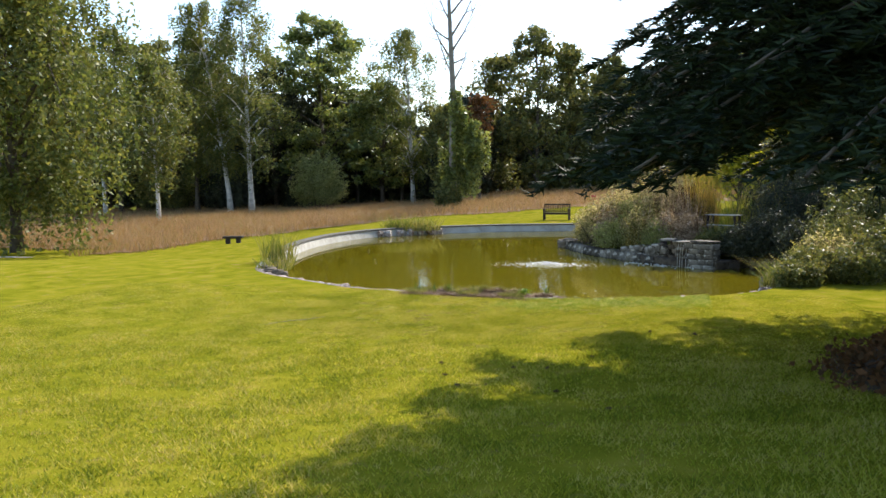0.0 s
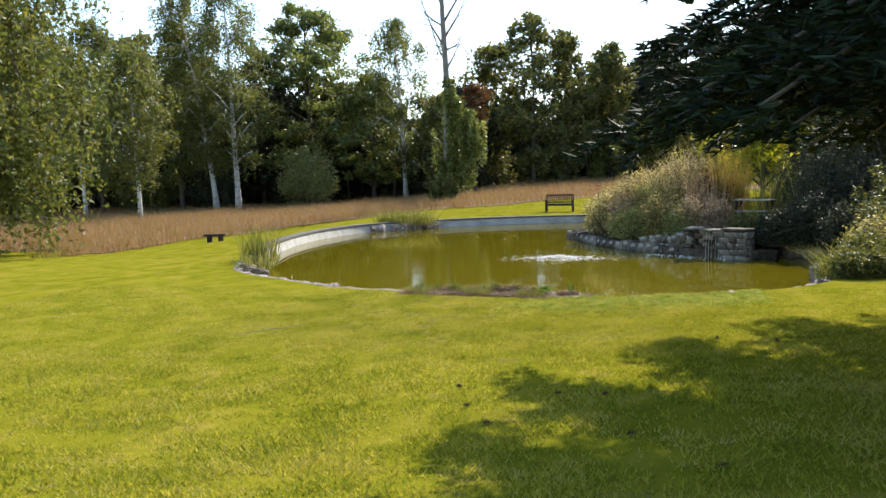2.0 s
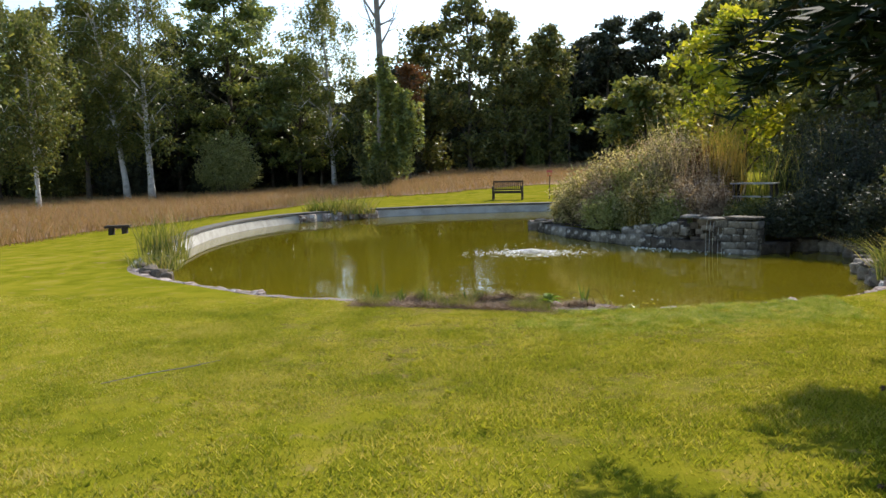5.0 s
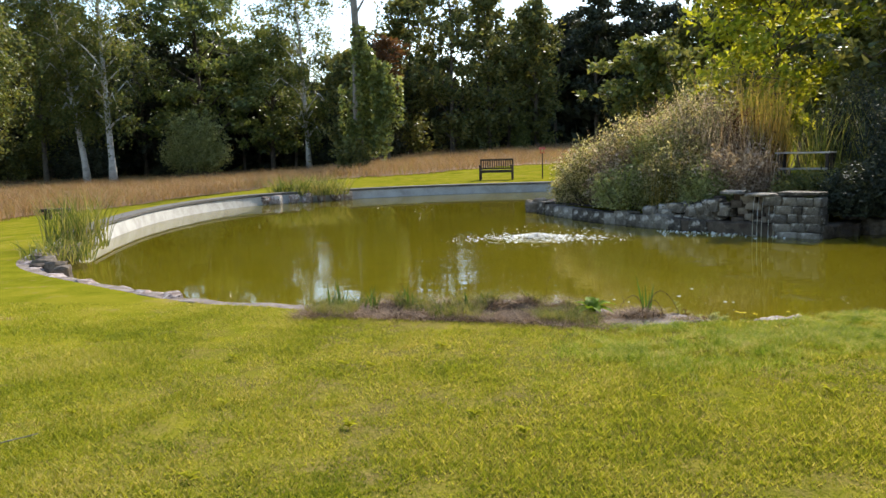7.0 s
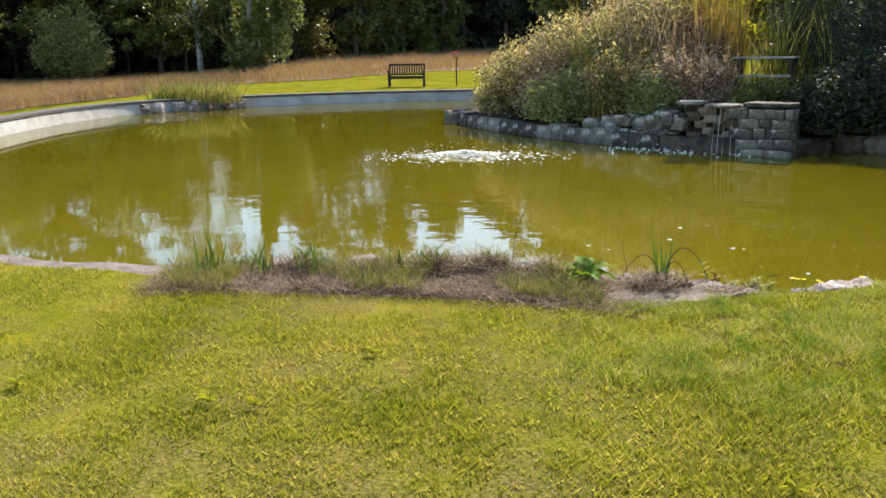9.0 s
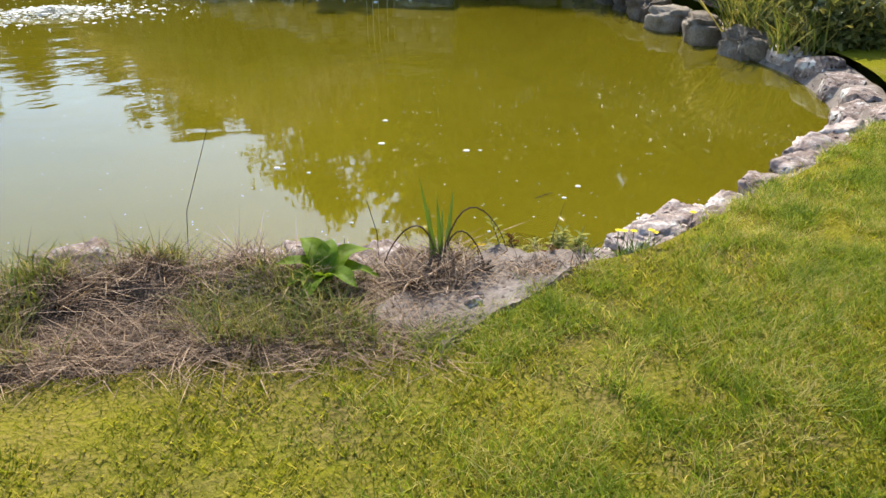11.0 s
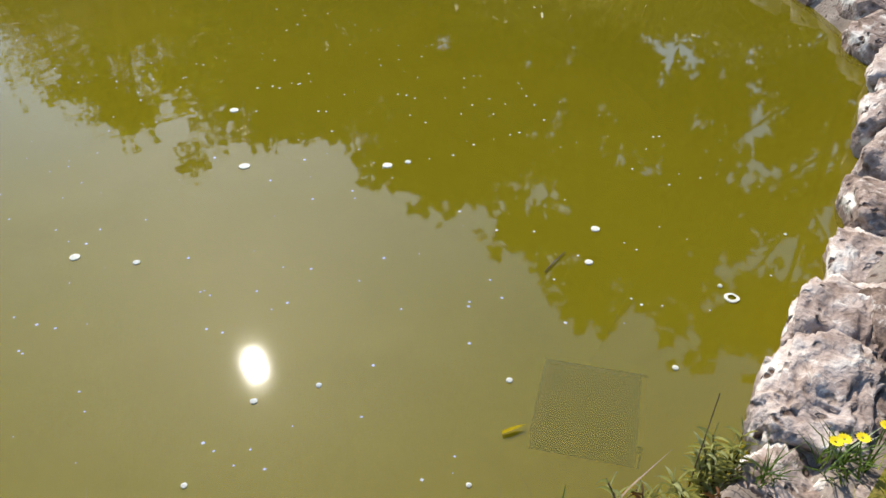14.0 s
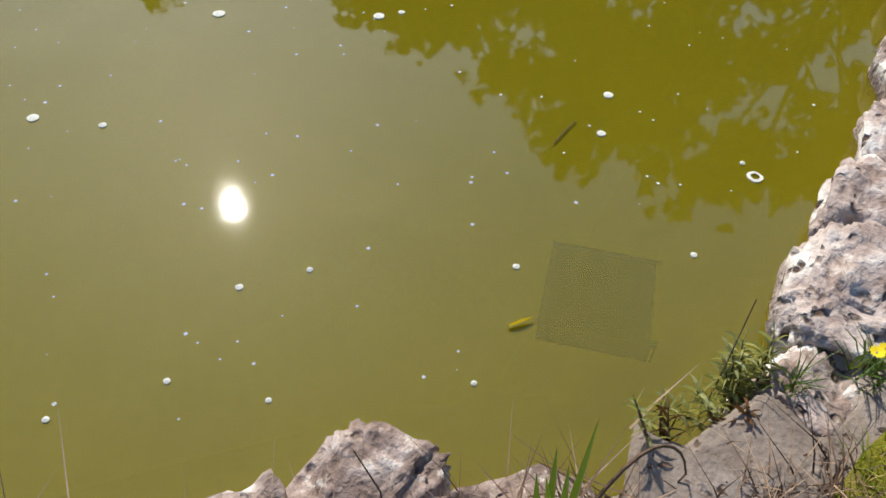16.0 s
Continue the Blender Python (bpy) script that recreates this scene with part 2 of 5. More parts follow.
YELLOW_LEAF = surface("yellow_green_leaves", [(0.163, 0.208, 0.018), (0.327, 0.356, 0.023), (0.505, 0.475, 0.045)], scale=0.8, island=0.6, bump=0, translucent=0.5, rough=0.45)
BUSH_LEAF = surface("grey_green_bush_leaves", [(0.12, 0.122, 0.046), (0.26, 0.245, 0.10), (0.46, 0.41, 0.24)], scale=1.2, island=0.9, bump=0, translucent=0.62, rough=0.5)
SEED = surface("pale_seed_heads", [(0.20, 0.135, 0.085), (0.36, 0.26, 0.18), (0.56, 0.46, 0.36)], scale=2, island=0.6, bump=0, translucent=0.4)
GOLD_REED = surface("golden_reeds", [(0.16, 0.15, 0.03), (0.34, 0.25, 0.06), (0.48, 0.33, 0.10)], scale=1.5, island=0.6, bump=0, translucent=0.45)
REED = surface("reeds_and_sedge", [(0.08, 0.115, 0.02), (0.20, 0.21, 0.045), (0.36, 0.31, 0.11)], scale=1.5, island=0.6, bump=0, translucent=0.4)
IRIS = surface("iris_leaf", [(0.05, 0.095, 0.012), (0.11, 0.17, 0.022)], scale=6, island=0.4, bump=0.1, translucent=0.35, rough=0.35, specular=0.5)
WILLOW = surface("pale_willowherb_leaf", [(0.19, 0.21, 0.07), (0.40, 0.41, 0.18)], scale=8, island=0.6, bump=0, translucent=0.5)
LUSH = surface("lush_rim_grass", [(0.09, 0.15, 0.012), (0.19, 0.275, 0.022), (0.34, 0.38, 0.055), (0.52, 0.43, 0.18)], scale=4, island=0.5, bump=0, translucent=0.5, rough=0.55, specular=0.1)
DOCK = surface("broad_dock_leaf", [(0.085, 0.16, 0.010), (0.20, 0.30, 0.018)], scale=8, island=0.3, bump=0.3, translucent=0.5, rough=0.6, specular=0.12)
BENCH_WOOD = surface("dark_weathered_bench_wood", [(0.03, 0.022, 0.016), (0.07, 0.05, 0.035)], scale=5, fine=50, bump=0.4)
PLANK = surface("silver_grey_planks", [(0.30, 0.27, 0.23), (0.48, 0.45, 0.40)], scale=5, fine=40, bump=0.4)
RED = surface("rusty_red_paint", [(0.30, 0.05, 0.03), (0.42, 0.08, 0.05)], scale=10, bump=0.2)
PETAL = surface("yellow_petals", [(0.75, 0.55, 0.01), (0.85, 0.68, 0.02)], scale=20, bump=0, translucent=0.2)
GRAVEL = surface("pale_gravel_path", [(0.30, 0.26, 0.21), (0.46, 0.41, 0.34)], scale=8, fine=60, bump=0.6)
BASKET = surface("black_plastic_under_water", [(0.015, 0.016, 0.012), (0.03, 0.03, 0.02)], scale=10, bump=0, specular=0.05)
FOAM = surface("drifting_foam", [(0.46, 0.45, 0.36), (0.66, 0.65, 0.56)], scale=30, bump=0.3)
CONE = surface("brown_pine_cone", [(0.06, 0.035, 0.02), (0.14, 0.08, 0.045)], scale=30, bump=0.6)


# ---- building helpers ----
def as_mesh(name, verts, faces, mat, smooth=False):
    me = bpy.data.meshes.new(name)
    me.from_pydata(np.asarray(verts, float).reshape(-1, 3).tolist(), [], [tuple(f) for f in (faces.tolist() if isinstance(faces, np.ndarray) else faces)])
    me.materials.append(mat)
    if smooth:
        me.polygons.foreach_set("use_smooth", [True] * len(me.polygons))
    me.update()
    return me


def part(name, source, mat, parent=None, label=""):
    """Links a bmesh or a mesh as one object, under its thing."""
    if isinstance(source, bmesh.types.BMesh):
        me = bpy.data.meshes.new(name)
        source.to_mesh(me)
        source.free()
        me.materials.append(mat)
    else:
        me = source
    ob = new(name, me)
    ob.parent = parent
    return tagged(ob, label)


def thing(name, label, category, x=0, y=0, z=0, group="", kind="", turn=0):
    ob = new(name)
    ob.matrix_world = pose(x, y, z, 0, 0, turn)
    ob.empty_display_size = 0.2
    return tagged(ob, label, category, group, kind)


class Geo:
    """Collects vertices and faces of one mesh."""

    def __init__(self):
        self.v, self.f = [], []

    def add(self, verts, faces):
        n = len(self.v)
        self.v.extend([tuple(p) for p in verts])
        self.f.extend([tuple(i + n for i in f) for f in faces])

    def box(self, x0, y0, z0, x1, y1, z1, m=None):
        p = [Vector((x, y, z)) for z in (z0, z1) for y in (y0, y1) for x in (x0, x1)]
        if m is not None:
            p = [m @ q for q in p]
        self.add(p, [(0, 2, 3, 1), (4, 5, 7, 6), (0, 1, 5, 4), (2, 6, 7, 3), (0, 4, 6, 2), (1, 3, 7, 5)])

    def tube(self, points, radii, sides=8):
        pts = [Vector(p) for p in points]
        verts, faces = [], []
        for i, p in enumerate(pts):
            d = (pts[min(i + 1, len(pts) - 1)] - pts[max(i - 1, 0)]).normalized()
            u = d.cross(Vector((0.31, 0.95, 0.05)) if abs(d.z) > 0.9 else Vector((0, 0, 1))).normalized()
            w = d.cross(u)
            for k in range(sides):
                a = 2 * math.pi * k / sides
                verts.append(p + radii[i] * (math.cos(a) * u + math.sin(a) * w))
        for i in range(len(pts) - 1):
            for k in range(sides):
                k2 = (k + 1) % sides
                faces.append((i * sides + k, i * sides + k2, (i + 1) * sides + k2, (i + 1) * sides + k))
        faces.append(tuple(range(sides))[::-1])
        faces.append(tuple((len(pts) - 1) * sides + k for k in range(sides)))
        self.add(verts, faces)

    def mesh(self, name, mat, smooth=False):
        return as_mesh(name, self.v, self.f, mat, smooth)


def leaves(rng, centres, length, width, droop=0.0, spread=0.35):
    """Rhombic leaves round the centres: vertices and faces."""
    n = len(centres)
    d = rng.normal(size=(n, 3))
    d[:, 2] = d[:, 2] * 0.7 - droop
    d /= np.linalg.norm(d, axis=1)[:, None]
    e = np.cross(d, rng.normal(size=(n, 3)))
    e /= np.linalg.norm(e, axis=1)[:, None] + 1e-9
    s = rng.uniform(1 - spread, 1 + spread, n)[:, None]
    a, b = d * length * s / 2, e * width * s / 2
    v = np.stack([centres - a, centres - b - a * 0.15, centres + a, centres + b - a * 0.15], 1).reshape(-1, 3)
    return v, np.arange(4 * n).reshape(-1, 4)


def leaf_tris(rng, centres, length, width, droop=0.0, spread=0.35):
    """Small pointed leaves as single triangles round the centres: vertices and faces."""
    n = len(centres)
    d = rng.normal(size=(n, 3))
    d[:, 2] = d[:, 2] * 0.7 - droop
    d /= np.linalg.norm(d, axis=1)[:, None]
    e = np.cross(d, rng.normal(size=(n, 3)))
    e /= np.linalg.norm(e, axis=1)[:, None] + 1e-9
    s = rng.uniform(1 - spread, 1 + spread, n)[:, None]
    a, b = d * length * s / 2, e * width * s / 2
    return np.stack([centres - a - b, centres - a + b, centres + a], 1).reshape(-1, 3), np.arange(3 * n).reshape(-1, 3)


def blades(rng, base, height, width, lean=0.35, bend=0.5):
    """Grass blades as bent strips of two quads' worth of triangles: vertices and faces."""
    n = len(base)
    a = rng.uniform(0, 2 * math.pi, n)
    h = height * rng.uniform(0.55, 1.2, n)
    side = np.stack([np.cos(a), np.sin(a), 0 * a], 1) * width / 2
    b = rng.uniform(0, 2 * math.pi, n)
    out = np.stack([np.cos(b), np.sin(b), 0 * b], 1) * (h * lean * rng.uniform(0.2, 1.4, n))[:, None]
    up = np.stack([0 * h, 0 * h, h], 1)
    mid = base + up * 0.55 + out * (1 - bend)
    tip = base + up + out * (1 + bend)
    v = np.stack([base - side, base + side, mid + side * 0.8, mid - side * 0.8, tip], 1).reshape(-1, 3)
    i = np.arange(n)[:, None] * 5
    quads = (i + np.array([0, 1, 2, 3])).tolist()
    tris = (i + np.array([3, 2, 4])).tolist()
    return v, quads + tris


def smooth_step(a, b, v):
    u = np.clip((np.asarray(v, float) - a) / (b - a), 0, 1)
    return u * u * (3 - 2 * u)


def closed_curve(points, steps):
    """A smooth closed line through the points."""
    p = np.asarray(points, float)
    out = []
    for i in range(len(p)):
        p0, p1, p2, p3 = p[i - 1], p[i], p[(i + 1) % len(p)], p[(i + 2) % len(p)]
        for k in range(steps):
            u = k / steps
            out.append(0.5 * (2 * p1 + (p2 - p0) * u + (2 * p0 - 5 * p1 + 4 * p2 - p3) * u * u + (3 * p1 - p0 - 3 * p2 + p3) * u ** 3))
    return np.array(out)


# ---- the pond's shore: the water's edge, anticlockwise from the left planting ----
SHORE = [(-7.6, 25.2), (-6.6, 23.7), (-4.5, 22.15), (-2.9, 21.22), (-1.3, 21.0), (0.25, 20.84), (1.26, 20.46), (2.04, 20.13), (2.68, 20.30),
         (3.38, 20.56), (4.2, 20.90), (5.15, 21.40), (6.0, 22.55), (6.5, 24.2), (6.9, 25.6), (7.4, 27.2), (7.3, 28.6), (6.3, 28.8), (5.4, 28.2),
         (4.0, 29.2), (2.7, 30.8), (1.3, 33.0), (0.25, 36.0), (1.2, 37.3), (3.6, 38.6), (5.6, 41.5), (4.6, 44.6), (2.0, 45.8), (-1.0, 45.6), (-4.0, 44.8),
         (-7.0, 43.0), (-9.2, 40.6), (-10.0, 37.6), (-9.9, 34.0), (-9.2, 30.6), (-8.3, 27.6)]
STEPS = 6
shore = closed_curve(SHORE, STEPS)
tangent = np.roll(shore, -1, 0) - np.roll(shore, 1, 0)
tangent /= np.linalg.norm(tangent, axis=1)[:, None]
outward = np.stack([tangent[:, 1], -tangent[:, 0]], 1)


def shore_distance(x, y):
    """Signed distance from the water's edge, positive on land."""
    p = np.stack([np.ravel(x), np.ravel(y)], 1)
    best = np.full(len(p), 1e9)
    inside = np.zeros(len(p), bool)
    for a, b in zip(shore, np.roll(shore, -1, 0)):
        ab = b - a
        u = np.clip(((p - a) @ ab) / (ab @ ab), 0, 1)
        best = np.minimum(best, np.hypot(*(p - a - u[:, None] * ab).T))
        cross = (a[1] > p[:, 1]) != (b[1] > p[:, 1])
        inside ^= cross & (p[:, 0] < a[0] + (p[:, 1] - a[1]) / (b[1] - a[1] + 1e-12) * ab[0])
    return np.where(inside, -best, best).reshape(np.shape(x))


def ground_height(x, y):
    """The lie of the land: a lawn that falls gently to the pond, the planted bank, and a meadow that rises behind."""
    x, y = np.asarray(x, float), np.asarray(y, float)
    z = np.interp(y, [-40, 0, 2.2, 6.75, 10.5, 14, 18.2, 20, 25, 60], [3.0, 1.5, 1.25, 0.72, 0.37, 0.26, 0.235, 0.212, 0.22, 0.26])
    z = z + np.clip(0.045 * (x - 0.5), -0.12, 0.35) * smooth_step(22, 12, y)
    z = z + np.clip(y - 46, 0, 60) * 0.030 * smooth_step(-40, 5, x)
    z = z - 0.08 * np.clip(-9.5 - x, 0, 9) * smooth_step(24, 34, y)
    z = z + 0.55 * np.exp(-((x - 6.3) / 3.0) ** 2 - ((y - 33) / 3.6) ** 2)
    return z + 0.025 * np.sin(x * 0.9 + 0.4 * y) * np.sin(0.7 * y) * smooth_step(0.6, 4, np.hypot(x - 1, y - 20))


def rim_reach(x):
    """How far the stone rim and its planting reach from the water before the turf begins."""
    return np.interp(x, [-8, -3.5, -2.3, -1.0, 0.5, 1.1, 1.3, 1.65, 2.0, 2.7, 4.0, 6.0], [0.42, 0.36, 0.40, 0.95, 1.02, 0.86, 0.76, 0.50, 0.27, 0.30, 0.34, 0.45])


def height_at(x, y):
    return float(ground_height(x, y))


# ---- ground ----
gx = np.concatenate([-np.geomspace(600, 30, 22), np.arange(-29, -12, 1.0), np.arange(-12, 10, 0.25), np.arange(10, 30, 1.0), np.geomspace(30, 600, 22)])
gy = np.concatenate([-np.geomspace(400, 10, 16), np.arange(-9, 7, 1.0), np.arange(7, 48, 0.25), np.arange(48, 100, 1.0), np.geomspace(100, 900, 20)])
GX, GY = np.meshgrid(gx, gy)
GZ = ground_height(GX, GY)
sd = shore_distance(GX, GY)
GZ = np.where(sd < 0.8, -1.1, GZ)
n0, n1 = GX.shape
idx = np.arange(n0 * n1).reshape(n0, n1)
quads = np.stack([idx[:-1, :-1], idx[:-1, 1:], idx[1:, 1:], idx[1:, :-1]], -1).reshape(-1, 4)
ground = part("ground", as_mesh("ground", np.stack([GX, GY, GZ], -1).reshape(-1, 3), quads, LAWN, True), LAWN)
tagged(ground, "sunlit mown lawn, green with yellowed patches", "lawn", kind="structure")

# turf between the grid of the lawn and the pond's rim
start = np.where(shore[:, 1] < 26, rim_reach(shore[:, 0]), 0.42) - 0.05
rows = []
for w in (0.0, 0.12, 0.3, 0.55, 0.8, 1.0):
    p = shore + outward * (start * (1 - w) + 1.9 * w)[:, None]
    rows.append(np.column_stack([p, ground_height(*p.T) + (0.006 if w < 0.9 else -0.03)]))
m = len(shore)
quads = [(r * m + i, (r + 1) * m + i, (r + 1) * m + (i + 1) % m, r * m + (i + 1) % m) for r in range(len(rows) - 1) for i in range(m)]
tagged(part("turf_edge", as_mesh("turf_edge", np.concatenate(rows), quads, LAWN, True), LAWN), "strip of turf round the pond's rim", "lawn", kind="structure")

# ---- water and pond bed ----
ring = shore + outward * 0.06
water = part("water", as_mesh("water", np.column_stack([ring, 0 * ring[:, 0]]), [tuple(range(len(ring)))], WATER), WATER)
tagged(water, "murky olive-green pond water with mirrored trees and sky", "water", kind="structure")
bed = part("pond_bed", as_mesh("pond_bed", np.column_stack([ring + outward * 0.1, 0 * ring[:, 0] - 0.75]), [tuple(range(len(ring)))], POND_BED), POND_BED)
tagged(bed, "silty yellow-brown floor of the pond under water", "pond floor", kind="structure")

shelf = []
for d, z in ((0.04, -0.02), (-0.06, -0.05), (-0.22, -0.20), (-0.5, -0.52), (-0.8, -0.78)):
    shelf.append(np.column_stack([shore + outward * d, np.full(len(shore), z)]))
m = len(shore)
quads = [(r * m + i, r * m + (i + 1) % m, (r + 1) * m + (i + 1) % m, (r + 1) * m + i) for r in range(4) for i in range(m)]
tagged(part("pond_shelf", as_mesh("pond_shelf", np.concatenate(shelf), quads, POND_BED, True), POND_BED), "pale silty slope of the pond floor below the rim", "pond floor", kind="structure")


def shore_run(first, last):
    """Indices of the shore line from one control point to another."""
    a, b = first * STEPS, last * STEPS
    if b < a:
        b += len(shore)
    return [i % len(shore) for i in range(a, b + 1)]


def rim_wall(name, label, run, top, width, mat, batter=0.0, low=-0.9):
    """A wall along the water: sloped inner face, flat top, outer face."""
    g = Geo()
    rows = []
    for k, i in enumerate(run):
        u = k / (len(run) - 1)
        h = top(u) + 0.012 * math.sin(i * 2.3)
        p, o = shore[i], outward[i]
        wide = width if width else float(rim_reach(p[0]))
        section = [(0.06, low), (0.02, -0.02), (batter * 0.9, h - 0.03), (batter + 0.03, h), (wide - 0.03, h), (wide, h - 0.03), (wide, low)]
        rows.append([(p[0] + o[0] * d, p[1] + o[1] * d, z) for d, z in section])
    m = len(rows[0])
    faces = []
    for r in range(len(rows) - 1):
        for c in range(m - 1):
            faces.append((r * m + c, (r + 1) * m + c, (r + 1) * m + c + 1, r * m + c + 1))
    g.add([p for r in rows for p in r], faces)
    return tagged(part(name, g.mesh(name, mat), mat), label, "pond rim", kind="structure")


rim_near = rim_wall("pond_rim_near", "low worn stone rim between lawn and pond", shore_run(0, 13), lambda u: 0.205 - 0.06 * float(smooth_step(0.50, 0.58, u)), 0.0, SLAB, 0.13)
rim_far = rim_wall("pond_rim_far", "pale concrete pond wall with a dark coping", shore_run(26, 35), lambda u: 0.32, 0.34, CONCRETE, 0.10)
rim_left = rim_wall("pond_rim_left", "pale concrete pond wall beside the reeds", shore_run(35, 36), lambda u: 0.30 - 0.1 * u, 0.4, CONCRETE, 0.08)
bank_wall = rim_wall("bank_wall", "rough stone retaining wall of the planted bank", shore_run(16, 26), lambda u: 0.24, 0.4, WALL_STONE)
rim_right = rim_wall("pond_rim_right", "shaded stone edge under the shrubs", shore_run(13, 16), lambda u: 0.10 + 0.05 * u, 0.45, WALL_STONE)
run = shore_run(26, 35)
g = Geo()
rows = []
for k, i in enumerate(run):
    p, o = shore[i], outward[i]
    rows.append([(p[0] + o[0] * d, p[1] + o[1] * d, z) for d, z in ((0.06, 0.315), (0.06, 0.375), (0.42, 0.385), (0.42, 0.315))])
g.add([p for r in rows for p in r], [(r * 4 + c, (r + 1) * 4 + c, (r + 1) * 4 + (c + 1) % 4, r * 4 + (c + 1) % 4) for r in range(len(rows) - 1) for c in range(4)])
tagged(part("coping", g.mesh("coping", COPING), COPING, rim_far), "dark weathered coping course")

# dark earth of the planted bank
run = shore_run(13, 26)
rows = []
for w in (0.36, 0.8, 1.4, 2.2, 3.2):
    for i in run:
        p = shore[i] + outward[i] * w
        rows.append((p[0], p[1], height_at(*p) + 0.03 - (0.12 if w > 3 else 0)))
m = len(run)
quads = [(r * m + i, (r + 1) * m + i, (r + 1) * m + i + 1, r * m + i + 1) for r in range(4) for i in range(m - 1)]
tagged(part("bank_earth", as_mesh("bank_earth", rows, quads, SOIL, True), SOIL), "dark bare earth under the bank's shrubs", "soil", kind="structure")


# ---- trees ----
def make_tree(name, label, category, x, y, height, bottom, radius, bark, leaf, seed, trunk_r=0.16, lean=(0, 0), count=420,
              size=0.26, clump=0.30, hang=0.0, taper=0.55, group="", droop=0.2, limbs=26, bulge=0.38):
    """A trunk with rising limbs, branchlets on them, and leaves in sprays at the branchlets' ends, with gaps between."""
    rng = np.random.default_rng(seed)
    root = thing(name, label, category, x, y, height_at(x, y), group)
    g = Geo()
    pts, rad = [], []
    for k in range(11):
        u = k / 10
        wob = 0.16 * math.sin(5.2 * u + seed) * u
        pts.append(Vector((lean[0] * u ** 1.3 + wob, lean[1] * u + wob * 0.5, -0.15 + (height * 0.95 + 0.15) * u)))
        rad.append(trunk_r * (1 - 0.92 * u) * (1.35 if k == 0 else 1) + 0.012)
    g.tube(pts, rad, 8)
    sprays = []
    for k in range(limbs):
        # height along the crown, denser towards the middle
        w = (k + rng.random()) / limbs
        z = bottom * 0.8 + (height * 0.97 - bottom * 0.8) * w
        u = min(0.999, z / height)
        i = min(9, int(u * 10))
        p = pts[i].lerp(pts[i + 1], u * 10 - i)
        env = radius * max(0.12, math.sin(math.pi * (0.10 + 0.90 * w) ** (math.log(0.5) / math.log(bulge + 0.12)))) ** taper
        ln = env * rng.uniform(0.65, 1.12)
        a = k * 2.399 + rng.normal() * 0.4
        o = Vector((math.cos(a), math.sin(a), 0))
        rise = ln * rng.uniform(0.35, 0.75) * (1.25 if hang else 1.0)
        line = [p, p + o * ln * 0.35 + Vector((0, 0, rise * 0.55)), p + o * ln * 0.7 + Vector((0, 0, rise * 0.95)), p + o * ln + Vector((0, 0, rise * (0.9 - droop)))]
        r0 = trunk_r * (1 - u) * 0.5 + 0.014
        g.tube(line, [r0, r0 * 0.7, r0 * 0.45, 0.008], 5)
        for j in range(7):
            q = rng.uniform(0.3, 1.0) if j else 1.0
            m = min(2, int(q * 3))
            b = line[m].lerp(line[m + 1], q * 3 - m)
            side = Vector((rng.normal(), rng.normal(), rng.normal() * 0.45 + (0.1 if hang else 0.25))) * 0.32 * ln
            e = b + side * rng.uniform(0.6, 1.0)
            if e.z > height:
                e.z = height - rng.random() * 0.5
            if j < 5:
                g.tube([b, b.lerp(e, 0.55) + Vector((0, 0, 0.06 * ln)), e], [0.018, 0.012, 0.004], 3)
            sprays.append(e)
            if rng.random() < 0.6:
                sprays.append(b.lerp(e, 0.5))
    part("trunk", g.mesh("trunk", bark, True), bark, root)
    c = np.array(sprays)
    total = count * 18
    pick = rng.choice(len(c), total, p=(lambda q: q / q.sum())(rng.uniform(0.3, 1.6, len(c))))
    base = c[pick]
    if hang:
        # leaves sit on thin strands that hang from each spray
        strand = rng.integers(0, 7, total)
        key = np.random.default_rng(seed + 1000).normal(size=(len(c), 7, 3))
        jit = key[pick, strand] * np.array([0.30, 0.30, 0.18]) * (clump / 0.3)
        jit[:, 2] -= rng.random(total) ** 1.2 * hang * (0.5 + 0.9 * np.abs(key[pick, strand, 2]))
        jit += rng.normal(size=(total, 3)) * 0.07
    else:
        jit = rng.normal(size=(total, 3)) * np.array([1, 1, 0.6]) * clump
    pos = base + jit
    pos[:, 2] = np.clip(pos[:, 2], 0.15, None)
    v, f = leaf_tris(rng, pos, size * 1.15, size * 0.75, droop)
    part("crown", as_mesh("crown", v, f, leaf), leaf, root)
    return root


W1 = "slender white-barked birch with thin drooping foliage by the meadow"
make_tree("weeping_birch", "large weeping birch with a dark trunk beside the gravel path", "tree", -26.0, 36.0, 15.5, 2.4, 4.8, DARK_BARK, BIRCH_LEAF, 1, 0.26, count=2500, size=0.20, clump=0.55, hang=1.9, droop=0.7, limbs=46)
for i, (x, y, h, b, r, lean, tr) in enumerate([
        (-45.8, 70.0, 16.0, 5.5, 3.2, (-0.9, 0), 0.17), (-35.7, 63.0, 14.6, 4.6, 3.0, (-0.4, 0.3), 0.17), (-37.1, 77.8, 22.5, 6.0, 3.6, (-3.4, 0), 0.26),
        (-34.4, 77.0, 23.0, 5.6, 3.8, (-1.0, 0.4), 0.27), (-21.1, 88.0, 19.8, 3.8, 3.7, (-0.9, 0), 0.24)]):
    make_tree("birch_tree", W1, "tree", x, y, h, b, r, BIRCH_BARK, BIRCH_LEAF, 20 + i, tr, lean, count=900, size=0.19, clump=0.34, hang=1.25, group="birches along the meadow", droop=0.45, limbs=30)
